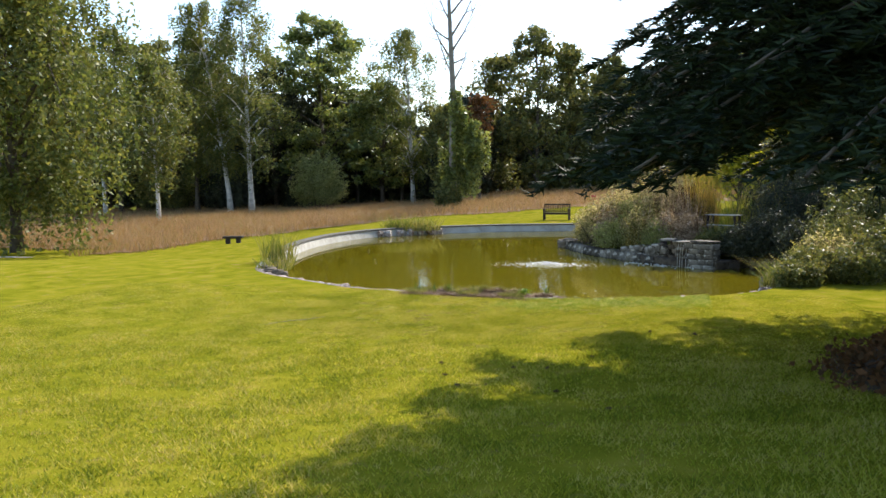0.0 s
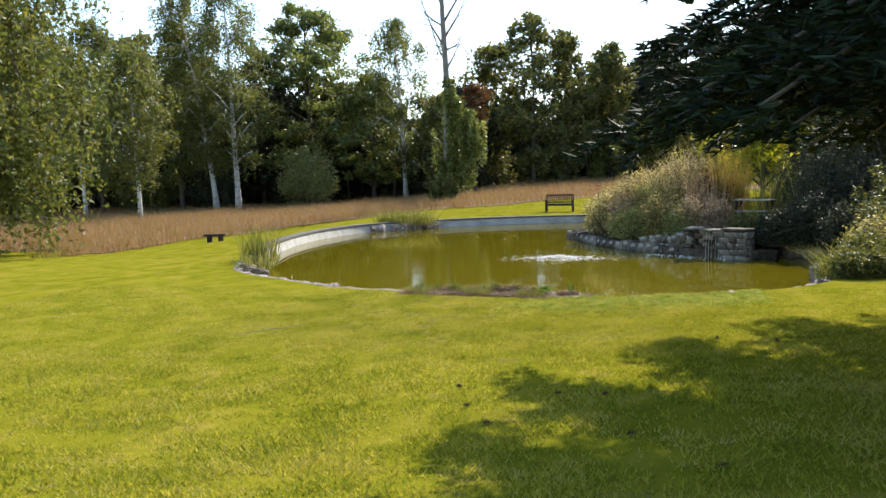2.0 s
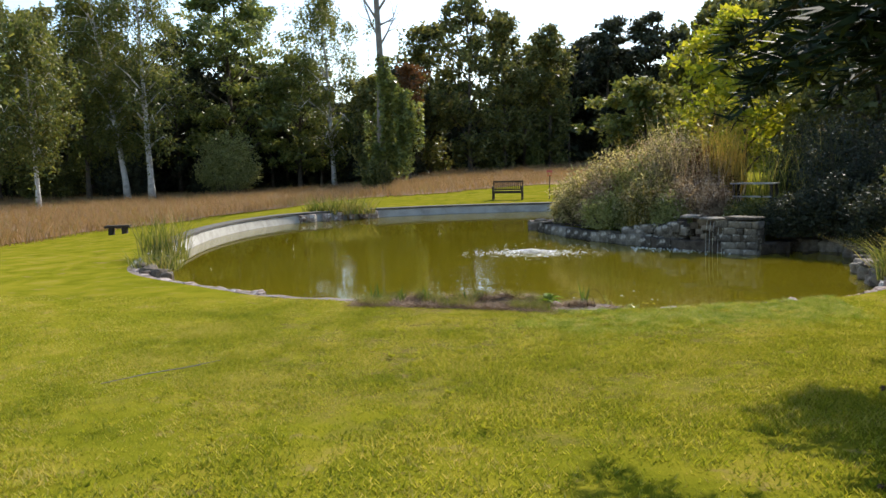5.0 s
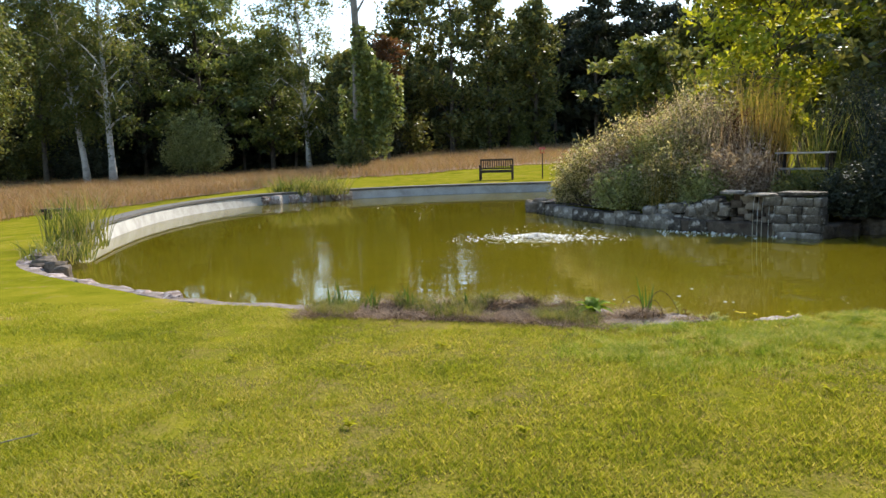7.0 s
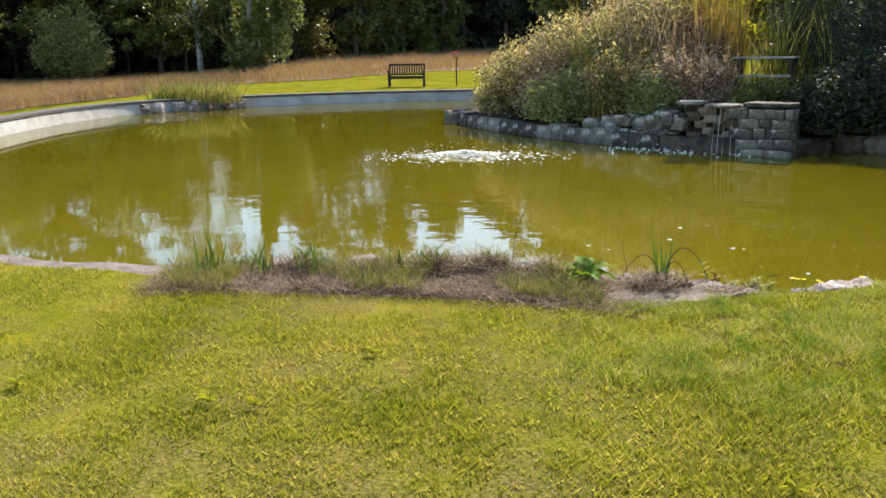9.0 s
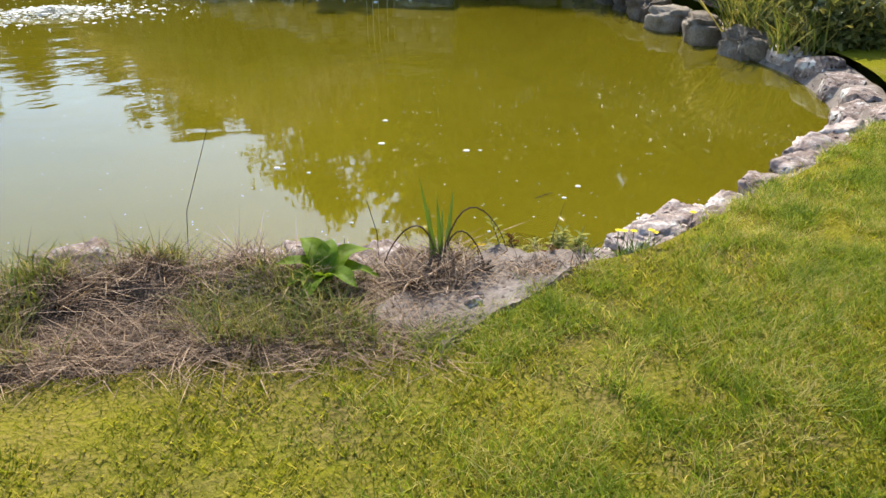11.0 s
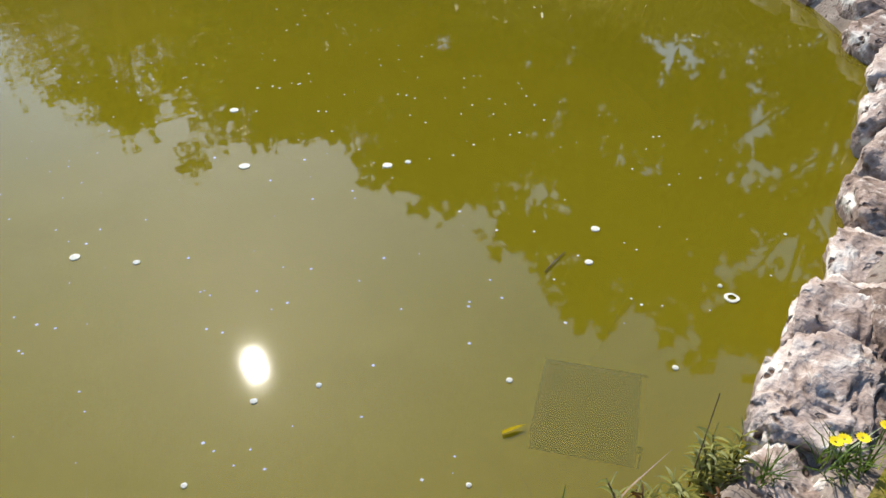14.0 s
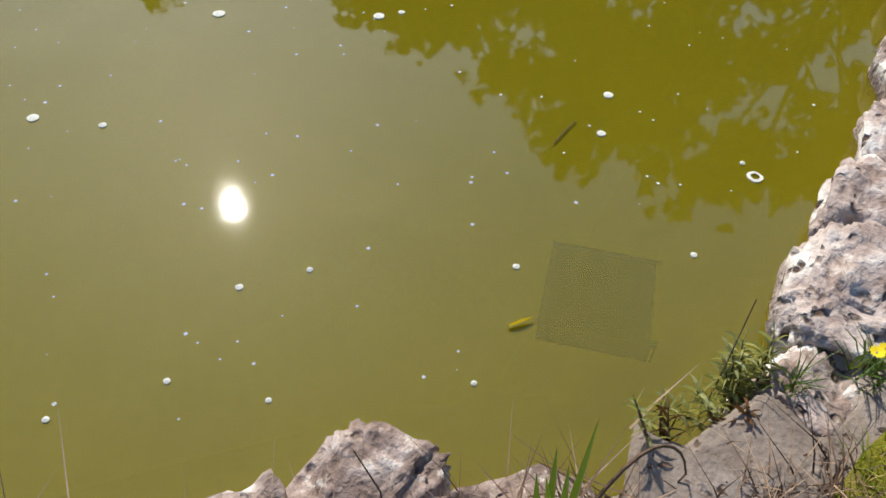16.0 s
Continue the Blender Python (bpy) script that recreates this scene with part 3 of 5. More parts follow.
for i, (x, y, h, b, r) in enumerate([(-41.5, 79.0, 19.5, 4.5, 3.2), (-49.0, 77.0, 20.0, 3.0, 4.0), (-56.0, 77.0, 20.5, 3.0, 4.6)]):
    make_tree("tall_tree", "tall grey-green tree with hanging twigs behind the birches", "tree", x, y, h, b, r, DARK_BARK, BIRCH_LEAF, 80 + i, 0.22, count=900, size=0.21, clump=0.4, hang=1.0, group="trees behind the birches", droop=0.4, limbs=32)
make_tree("maple_tree", "tall broadleaf tree with dense bright green crown", "tree", -31.5, 89.0, 21.5, 3.0, 6.0, DARK_BARK, MAPLE_LEAF, 41, 0.36, (-0.8, 0), count=1000, size=0.34, clump=0.42, taper=0.5, limbs=34)
make_tree("maple_tree", "broadleaf tree with green crown behind the birches", "tree", -25.2, 90.0, 13.5, 1.5, 4.0, DARK_BARK, MAPLE_LEAF, 42, 0.25, (0.3, 0), count=560, size=0.32, clump=0.36, taper=0.5)

# mixed trees of the wood's edge
for i, (x, y, h, r, lf) in enumerate([
        (-60, 80, 18.5, 4.6, OLIVE_LEAF), (-66, 84, 19.5, 5.0, OLIVE_LEAF), (-75, 82, 19, 5.4, OLIVE_LEAF), (-50, 86, 20.0, 4.4, OLIVE_LEAF), (-43, 86, 17.0, 4.2, OLIVE_LEAF),
        (-38, 90, 16.5, 4.2, DARK_LEAF), (-14.0, 84, 10.5, 3.0, DARK_LEAF), (-11.2, 86, 15.0, 2.8, OLIVE_LEAF), (-7.3, 84, 16.8, 3.0, OLIVE_LEAF), (-4.4, 87, 15.2, 2.5, OLIVE_LEAF), (-2.4, 94, 12.6, 2.8, OLIVE_LEAF), (-0.2, 90, 14.2, 2.2, OLIVE_LEAF),
        (-82, 74, 18, 5.4, OLIVE_LEAF), (-88, 64, 18, 5.6, OLIVE_LEAF), (-14.5, 78, 9.5, 2.4, OLIVE_LEAF)]):
    make_tree("woodland_tree", "tall deciduous tree at the edge of the wood", "tree", x, y, h, 1.0, r, DARK_BARK, lf, 60 + i, 0.2, count=560, size=0.30, clump=0.36, taper=0.5, group="trees at the wood's edge", hang=0.6, limbs=28)
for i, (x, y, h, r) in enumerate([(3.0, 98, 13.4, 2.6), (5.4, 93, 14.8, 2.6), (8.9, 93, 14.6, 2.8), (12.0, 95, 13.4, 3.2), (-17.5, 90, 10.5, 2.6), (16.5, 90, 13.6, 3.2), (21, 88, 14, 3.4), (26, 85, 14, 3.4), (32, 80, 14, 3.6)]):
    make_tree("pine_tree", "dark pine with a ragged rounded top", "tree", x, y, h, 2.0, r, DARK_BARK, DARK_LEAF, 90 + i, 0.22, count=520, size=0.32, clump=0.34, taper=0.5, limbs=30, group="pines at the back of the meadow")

rng = np.random.default_rng(7)
u = rng.uniform(-110, 45, 70000)
top = 8.6 + 4.5 * smooth_step(-20, -38, u) + 3.2 * smooth_step(-7, 0, u) + 1.2 * np.sin(u * 0.35) + 1.0 * np.sin(u * 1.1 + 1)
cz = rng.uniform(0, 1, len(u)) ** 0.8 * top
cy = 92 - np.clip(-45 - u, 0, 70) * 0.4 + rng.uniform(2, 18, len(u)) + np.where(u > 10, -(u - 10) * 0.25, 0)
low = rng.uniform(-110, 45, 16000)
lowy = 93 - np.clip(-45 - low, 0, 70) * 0.4 + rng.uniform(0, 7, 16000) + np.where(low > 10, -(low - 10) * 0.25, 0)
u, cy, cz = np.concatenate([u, low]), np.concatenate([cy, lowy]), np.concatenate([cz, rng.uniform(-0.5, 5.5, 16000)])
# the wood's inner shade is put into its dark leaf colour
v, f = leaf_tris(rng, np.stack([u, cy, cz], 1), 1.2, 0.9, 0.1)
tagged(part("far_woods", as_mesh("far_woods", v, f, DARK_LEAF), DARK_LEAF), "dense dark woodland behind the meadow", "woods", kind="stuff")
g = Geo()
for k in range(90):
    x = rng.uniform(-100, 40)
    y = 91 - max(0, -45 - x) * 0.4 + rng.uniform(0, 8)
    g.tube([(x, y, height_at(x, y) - 0.2), (x + rng.normal() * 0.2, y, 6), (x + rng.normal() * 0.5, y, 11)], [0.16, 0.12, 0.05], 6)
tagged(part("far_trunks", g.mesh("far_trunks", DARK_BARK), DARK_BARK), "dark trunks inside the wood", "woods", kind="stuff")


def make_bush(name, label, x, y, rx, ry, h, leaf, seed, count=260, size=0.12, clump=0.12, stems=14, z=None, group="", seeds=0, category="shrub"):
    rng = np.random.default_rng(seed)
    z0 = height_at(x, y) if z is None else z
    root = thing(name, label, category, x, y, z0, group)
    g = Geo()
    shoots = max(16, count // 5)
    total = count * 18
    spots = []
    for k in range(shoots):
        a, q = rng.uniform(0, 2 * math.pi), math.sqrt(rng.random())
        tip = Vector((math.cos(a) * rx * q, math.sin(a) * ry * q, h * (1 - 0.45 * q ** 3.0) * (1.12 - 0.75 * rng.random() ** 1.3)))
        foot = Vector((tip.x * 0.45, tip.y * 0.45, -0.06))
        mid = foot.lerp(tip, 0.55) + Vector((tip.x * 0.05, tip.y * 0.05, h * 0.08))
        if k < max(stems, shoots // 2):
            g.tube([foot, mid, tip], [0.008 + h * 0.003, 0.007, 0.003], 4)
        n = total // shoots
        w = 0.25 + 0.75 * rng.random(n) ** 0.8
        line = np.outer((1 - w) ** 2, np.array(foot)) + np.outer(2 * w * (1 - w), np.array(mid)) + np.outer(w ** 2, np.array(tip))
        spots.append(line + rng.normal(size=(n, 3)) * (clump * (1.15 - 0.55 * w))[:, None])
    tagged(part("stem_tangle", g.mesh("stem_tangle", DARK_BARK), DARK_BARK, root), kind="stuff")
    c = np.concatenate(spots)
    c[:, 2] = np.clip(c[:, 2], 0.03, None)
    v, f = leaf_tris(rng, c, size * 1.2, size * 0.62, 0.0)
    part("foliage", as_mesh("foliage", v, f, leaf), leaf, root)
    if seeds:
        d = rng.normal(size=(seeds, 3))
        d /= np.linalg.norm(d, axis=1)[:, None]
        d[:, 2] = np.abs(d[:, 2])
        c = d * np.array([rx, ry, h * 0.42]) * rng.uniform(0.7, 1.05, (seeds, 1)) + np.array([0, 0, h * 0.58])
        c = np.repeat(c, 7, 0) + rng.normal(size=(seeds * 7, 3)) * 0.05
        v, f = leaves(rng, c, 0.05, 0.022, 0)
        tagged(part("seed_fluff", as_mesh("seed_fluff", v, f, SEED), SEED, root, "pale fluffy seed heads"), kind="stuff")
    return root


make_bush("round_bush", "dense rounded green bush at the meadow's far edge", -29.4, 82.0, 3.0, 2.6, 5.6, WILLOW, 200, 1000, 0.17, 0.3)
make_bush("bush", "dark evergreen bush under the birches", -32.4, 84.5, 2.1, 1.8, 3.4, DARK_LEAF, 201, 400, 0.18, 0.2)
make_bush("bush", "small light green bush before the wood", -5.6, 86.9, 1.4, 1.2, 2.2, OLIVE_LEAF, 203, 300, 0.2, 0.2)
make_bush("small_conifer", "young pale green conifer in the meadow", -1.6, 88.0, 0.8, 0.8, 2.4, BIRCH_LEAF, 204, 220, 0.2, 0.15)
for i, (x, y, r, h) in enumerate([(-58, 74, 3.2, 3.2), (-52, 72, 2.6, 2.4), (-66, 72, 3.2, 3.0), (-46, 80, 3, 4.2), (-40, 82, 3, 4.4), (-19, 91, 3, 4.4), (-14.5, 88, 2.6, 4.0)]):
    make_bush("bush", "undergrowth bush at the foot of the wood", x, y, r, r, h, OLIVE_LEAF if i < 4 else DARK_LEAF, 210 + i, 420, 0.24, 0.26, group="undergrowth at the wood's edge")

# the dead, ivy-clad trunk
dx, dy = -10.6, 62.3
dead = thing("dead_tree", "bare dead tree whose trunk is wrapped in ivy", "tree", dx, dy, height_at(dx, dy))
g = Geo()
g.tube([(0, 0, -0.2), (-0.05, 0, 4), (0.05, 0.1, 8), (-0.1, 0, 12.5), (-0.2, 0, 15.5), (0.1, 0, 19.0)], [0.30, 0.25, 0.22, 0.17, 0.12, 0.02], 9)
for sx, z0, ln, up in ((1, 9.2, 1.3, 2.8), (1, 11.5, 2.0, 3.8), (-1, 12.2, 1.8, 1.5), (-1, 13.5, 1.2, 2.6), (1, 14.2, 1.5, 2.4), (-1, 15.4, 1.6, 1.0), (1, 10.6, 1.0, 0.5), (1, 12.6, 2.3, 4.6), (-1, 10.8, 2.1, 4.4), (-1, 9.8, 1.2, 3.2)):
    g.tube([(0, 0, z0), (sx * ln * 0.45, 0.1, z0 + up * 0.35), (sx * ln * 0.75, 0.2, z0 + up * 0.7), (sx * ln, 0.1, z0 + up)], [0.09, 0.06, 0.04, 0.01], 6)
    g.tube([(sx * ln * 0.45, 0.1, z0 + up * 0.35), (sx * ln * 0.9, -0.1, z0 + up * 0.42), (sx * ln * 1.25, -0.2, z0 + up * 0.62)], [0.035, 0.02, 0.006], 5)
    g.tube([(sx * ln * 0.75, 0.2, z0 + up * 0.7), (sx * ln * 0.7, 0.1, z0 + up * 0.95), (sx * ln * 0.5, 0.0, z0 + up * 1.15)], [0.03, 0.016, 0.006], 5)
    g.tube([(sx * ln * 0.6, 0.15, z0 + up * 0.5), (sx * ln * 1.0, 0.3, z0 + up * 0.8), (sx * ln * 1.4, 0.2, z0 + up * 0.85)], [0.026, 0.014, 0.005], 5)
part("trunk", g.mesh("trunk", GREY_BARK, True), GREY_BARK, dead, "bare grey trunk and broken limbs")
rng = np.random.default_rng(31)
tops = np.array([(0.1, 0.0, 8.6), (0.3, -0.1, 7.8), (0.9, 0.1, 7.2), (1.5, 0.0, 6.4), (2.0, 0.1, 5.6), (1.2, -0.3, 5.9), (0.2, -0.2, 5.6), (-0.3, 0.1, 5.0), (0.6, -0.3, 4.4), (1.7, -0.2, 4.2), (0.0, -0.2, 3.0), (1.0, -0.3, 3.0)])
pick = rng.integers(0, len(tops), 9000)
strand = rng.integers(0, 9, 9000)
key = rng.normal(size=(len(tops), 9, 2)) * 0.30
fall_ = rng.random(9000) ** 1.1 * rng.uniform(0.6, 1.0, (len(tops), 9))[pick, strand] * np.clip(tops[pick, 2] - 0.6, 0.5, 3.4)
c = tops[pick] + np.column_stack([key[pick, strand], -fall_]) + rng.normal(size=(9000, 3)) * 0.09
c[:, 2] = np.clip(c[:, 2], 0.05, None)
v, f = leaf_tris(rng, c, 0.24, 0.17, 0.4)
part("ivy", as_mesh("ivy", v, f, MAPLE_LEAF), MAPLE_LEAF, dead, "hanging green ivy")
make_bush("bush", "dark small bush at the foot of the dead tree", dx - 0.2, dy - 1.2, 1.0, 0.9, 2.0, OLIVE_LEAF, 33, 260, 0.16, 0.14)
make_tree("copper_tree", "small tree with rusty brown foliage", "tree", -10.6, 72.0, 9.6, 6.8, 1.1, DARK_BARK, RUST_LEAF, 35, 0.12, count=60, size=0.26, clump=0.25)

# ---- the great dark conifer beside the lawn ----
cx, cy = 9.1, 14.2
conifer = thing("conifer", "great dark conifer with low sweeping branches beside the lawn", "tree", cx, cy, height_at(cx, cy))
rng = np.random.default_rng(5)
g = Geo()
g.tube([(0, 0, -0.3), (0, 0, 4), (0.1, 0, 10), (0, 0.1, 19)], [0.42, 0.36, 0.22, 0.02], 10)
centres, ends, widths = [], [], []
for k in range(350):
    zz = 3.3 + 14.7 * (k / 350) ** 2.0
    az = k * 2.399 + rng.normal() * 0.15
    ln = 6.7 * max(0.08, 1 - (zz - 3.3) / 17.0) ** 0.95 * rng.uniform(0.84, 1.04)
    o = Vector((math.cos(az), math.sin(az), 0))
    drop = 0.62 + 0.10 * ln
    line = []
    for j in range(7):
        w = j / 6
        line.append(Vector((0, 0, zz)) + o * ln * w + Vector((0, 0, 0.22 * ln * w * (1 - w) * 1.6 - drop * w * w + 0.12 * max(0, w - 0.8) * ln)))
    g.tube(line, [0.055 * (1 - 0.85 * j / 6) + 0.006 for j in range(7)], 5)
    side = Vector((-o.y, o.x, 0))
    for j in range(22):
        w = 0.22 + 0.78 * (j + rng.random()) / 22
        i = min(5, int(w * 6))
        p = line[i].lerp(line[i + 1], w * 6 - i)
        for s in (-1, 1):
            tw = (1.2 - 0.8 * w) * min(1.0, ln / 4) * rng.uniform(0.55, 1.15)
            d = (side * s * 0.8 + o * 0.65 + Vector((0, 0, -0.10 + rng.normal() * 0.16))).normalized()
            hangs = 0.22 + 0.25 * rng.random()
            # a feathered twig: needles stand off both sides of its spine, with short side twigs
            m = int(24 + 40 * tw)
            q = (np.arange(m) + rng.random(m)) / m
            fork = rng.choice([-1, 1], m) * (rng.random(m) < 0.55)
            reach_ = rng.random(m) * 0.16 * (1.1 - q)
            lat = np.cross(np.array(d), (0, 0, 1.0))
            base = np.array(p) + np.outer(q * tw, np.array(d)) + np.outer(q ** 2, (0, 0, -hangs * tw)) + np.outer(fork * reach_, lat) + np.outer(np.abs(fork) * reach_, np.array(d))
            centres.append(base)
            ends.append(np.array(d) * 0.9 + np.outer(rng.choice([-1, 1], m), lat) * 0.8 + rng.normal(size=(m, 3)) * 0.35)
            widths.append(np.full(m, 0.05 if w < 0.5 else 0.02))
c, d, wide = np.concatenate(centres), np.concatenate(ends), np.concatenate(widths)[:, None]
d /= np.linalg.norm(d, axis=1)[:, None]
e = np.cross(d, rng.normal(size=d.shape))
e /= np.linalg.norm(e, axis=1)[:, None]
ln = rng.uniform(0.10, 0.22, len(c))[:, None] * (1 + (wide > 0.03))
v = np.stack([c - e * wide, c + e * wide, c + d * ln], 1).reshape(-1, 3)
part("trunk", g.mesh("trunk", DARK_BARK, True), DARK_BARK, conifer, "dark trunk with sweeping boughs")
part("needles", as_mesh("needles", v, np.arange(len(v)).reshape(-1, 3), NEEDLE), NEEDLE, conifer)

# ---- planted bank ----
BANK = "tangled grey-green shrub with fading flowers on the planted bank"
# DARK_LEAF shrubs carry the deep shade beside the pier in their colour
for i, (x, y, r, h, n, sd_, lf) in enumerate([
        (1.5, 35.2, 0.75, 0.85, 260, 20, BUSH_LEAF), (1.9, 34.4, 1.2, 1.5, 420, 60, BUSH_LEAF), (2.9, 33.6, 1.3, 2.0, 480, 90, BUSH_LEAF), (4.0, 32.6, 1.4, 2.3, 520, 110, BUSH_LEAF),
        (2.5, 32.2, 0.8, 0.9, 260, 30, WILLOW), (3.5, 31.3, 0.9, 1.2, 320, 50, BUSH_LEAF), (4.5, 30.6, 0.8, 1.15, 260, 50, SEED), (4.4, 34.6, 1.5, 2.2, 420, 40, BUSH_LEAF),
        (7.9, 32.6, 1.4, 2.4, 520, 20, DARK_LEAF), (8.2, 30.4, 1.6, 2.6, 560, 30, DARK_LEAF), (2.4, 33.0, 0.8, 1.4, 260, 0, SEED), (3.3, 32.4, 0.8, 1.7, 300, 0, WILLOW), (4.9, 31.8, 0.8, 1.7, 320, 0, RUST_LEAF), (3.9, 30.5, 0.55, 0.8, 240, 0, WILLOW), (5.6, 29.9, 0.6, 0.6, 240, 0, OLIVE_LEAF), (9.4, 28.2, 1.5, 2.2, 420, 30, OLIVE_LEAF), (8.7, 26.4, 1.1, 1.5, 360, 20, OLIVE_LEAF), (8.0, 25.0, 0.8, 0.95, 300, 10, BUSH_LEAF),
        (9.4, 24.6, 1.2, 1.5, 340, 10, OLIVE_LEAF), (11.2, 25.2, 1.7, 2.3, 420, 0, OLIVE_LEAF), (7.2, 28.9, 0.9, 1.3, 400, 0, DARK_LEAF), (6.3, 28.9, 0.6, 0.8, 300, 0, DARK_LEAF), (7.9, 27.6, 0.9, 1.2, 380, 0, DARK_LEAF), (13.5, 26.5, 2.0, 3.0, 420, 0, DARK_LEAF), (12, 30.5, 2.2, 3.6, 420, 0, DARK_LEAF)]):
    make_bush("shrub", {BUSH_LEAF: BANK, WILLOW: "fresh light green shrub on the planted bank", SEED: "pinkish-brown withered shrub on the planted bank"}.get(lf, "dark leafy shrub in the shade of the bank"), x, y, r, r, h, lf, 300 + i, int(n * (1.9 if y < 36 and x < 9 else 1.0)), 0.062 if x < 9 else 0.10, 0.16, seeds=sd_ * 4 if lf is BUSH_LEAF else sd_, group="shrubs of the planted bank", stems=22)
for i, (x, y, r, h) in enumerate([(7.4, 23.9, 0.6, 0.75), (6.95, 23.0, 0.5, 0.5), (8.3, 23.6, 0.7, 0.8)]):
    make_bush("shrub", "low green shrub behind the boulders", x, y, r, r, h, OLIVE_LEAF, 340 + i, 420, 0.07, 0.13, group="shrubs of the planted bank", stems=20)
make_tree("yellow_tree", "small tree with sunlit yellow-green leaves behind the bank", "tree", 7.0, 37.5, 6.6, 1.6, 2.3, DARK_BARK, YELLOW_LEAF, 320, 0.09, count=300, size=0.18, clump=0.24)
make_tree("alder_tree", "small green tree behind the bank", "tree", 4.2, 40.5, 4.8, 1.2, 1.9, DARK_BARK, BIRCH_LEAF, 321, 0.09, count=420, size=0.17, clump=0.16)
make_tree("alder_tree", "green tree behind the shaded shrubs", "tree", 10.5, 35.5, 7.0, 1.2, 2.8, DARK_BARK, OLIVE_LEAF, 322, 0.12, count=520, size=0.2, clump=0.2)
make_tree("alder_tree", "green tree behind the shaded shrubs", "tree", 15.5, 33.0, 7.5, 1.0, 3.2, DARK_BARK, OLIVE_LEAF, 323, 0.14, count=520, size=0.22, clump=0.22)

for i, (x, y, h, r) in enumerate([(10.8, 60.0, 10.5, 3.2), (13.8, 41.5, 10.3, 2.8), (16.5, 37.0, 12.0, 3.2), (19.0, 33.0, 14.5, 3.9), (14.8, 48.0, 11.2, 3.2), (21.5, 28.0, 15.5, 4.2), (12.2, 52.5, 10.0, 3.0), (17.2, 41.7, 12.8, 3.2)]):
    make_tree("tall_tree", "tall leafy tree standing behind the planted bank", "tree", x, y, h, 1.5, r, DARK_BARK, OLIVE_LEAF, 330 + i, 0.24, count=1250, size=0.30, clump=0.36, taper=0.36, group="tall trees behind the bank", hang=0.3)


def make_reeds(name, label, x, y, rx, ry, h, count, mat, seed, z=None, width=0.018, lean=0.25):
    rng = np.random.default_rng(seed)
    z0 = height_at(x, y) if z is None else z
    root = thing(name, label, "reeds", x, y, z0)
    a, q = rng.uniform(0, 2 * math.pi, count), np.sqrt(rng.random(count))
    base = np.stack([np.cos(a) * rx * q, np.sin(a) * ry * q, 0 * a - 0.05], 1)
    v, f = blades(rng, base, h, width, lean)
    tagged(part("tuft", as_mesh("tuft", v, f, mat), mat, root), kind="stuff")
    return root


make_reeds("tall_reeds", "tall fading reeds turning golden on the bank", 5.3, 31.5, 0.5, 0.4, 2.3, 480, GOLD_REED, 401, lean=0.12)
make_reeds("tall_reeds", "tall brown flowering stalks on the bank", 4.6, 31.2, 0.6, 0.4, 1.8, 420, SEED, 402, lean=0.15, width=0.014)
make_reeds("sedge", "arching green sedge at the water's edge", 7.6, 24.0, 0.6, 0.5, 0.8, 260, REED, 403, lean=0.6)
make_reeds("sedge", "arching sedge hanging over the boulders", 6.75, 23.85, 0.35, 0.35, 0.6, 220, REED, 408, lean=0.8)
make_reeds("sedge", "arching sedge hanging over the boulders", 6.45, 22.95, 0.3, 0.25, 0.4, 160, REED, 409, lean=0.8)
make_reeds("sedge", "clump of green reeds among rocks at the rim", -7.9, 26.6, 0.5, 0.6, 1.0, 300, REED, 404, z=0.2, lean=0.3)
make_reeds("sedge", "low sedges among rocks at the rim", -7.4, 25.2, 0.5, 0.7, 0.45, 260, REED, 405, z=0.15, lean=0.5)
make_reeds("sedge", "arching yellow-green sedges on the planted spit", -8.1, 42.3, 1.5, 0.6, 0.7, 600, REED, 406, z=0.28, lean=0.6, width=0.03)
make_reeds("sedge", "sedge clump at the end of the bank", 6.2, 29.9, 0.5, 0.4, 0.9, 200, REED, 407, lean=0.5)

for i, (x, y, h, n, mt) in enumerate([(2.2, 33.6, 1.7, 60, SEED), (3.1, 32.9, 2.3, 70, GOLD_REED), (3.7, 31.9, 2.0, 90, SEED), (4.2, 32.1, 2.7, 80, SEED), (1.5, 34.6, 1.2, 50, SEED), (5.0, 32.6, 2.9, 90, GOLD_REED),
                                     (6.4, 31.3, 2.2, 90, REED), (7.4, 30.6, 2.4, 80, REED), (3.3, 31.0, 1.3, 80, GOLD_REED), (4.9, 30.4, 1.4, 90, SEED), (8.3, 25.6, 1.4, 80, REED), (2.7, 31.9, 1.1, 60, REED)]):
    make_reeds("tall_weeds", "loose spray of tall faded weed stalks on the bank", x, y, 0.55, 0.45, h, int(n * 1.5), mt, 450 + i, lean=0.24, width=0.016)

# ---- meadow ----
rng = np.random.default_rng(11)
def in_meadow(x, y):
    a = np.interp(y, [33.5, 36.3, 44.0, 50.0, 52.0, 54.0, 60.0, 66, 70], [-22.5, -19.4, -19.3, -16.8, -13.5, -7.4, -2.2, 8, 60])
    return (y > 33.5) & (x < a) & (y < 98) & ~((x < -22.0) & (y < 37) & (x > -31))


def scatter(n, x0, x1, y0, y1):
    return rng.uniform(x0, x1, n), rng.uniform(y0, y1, n)


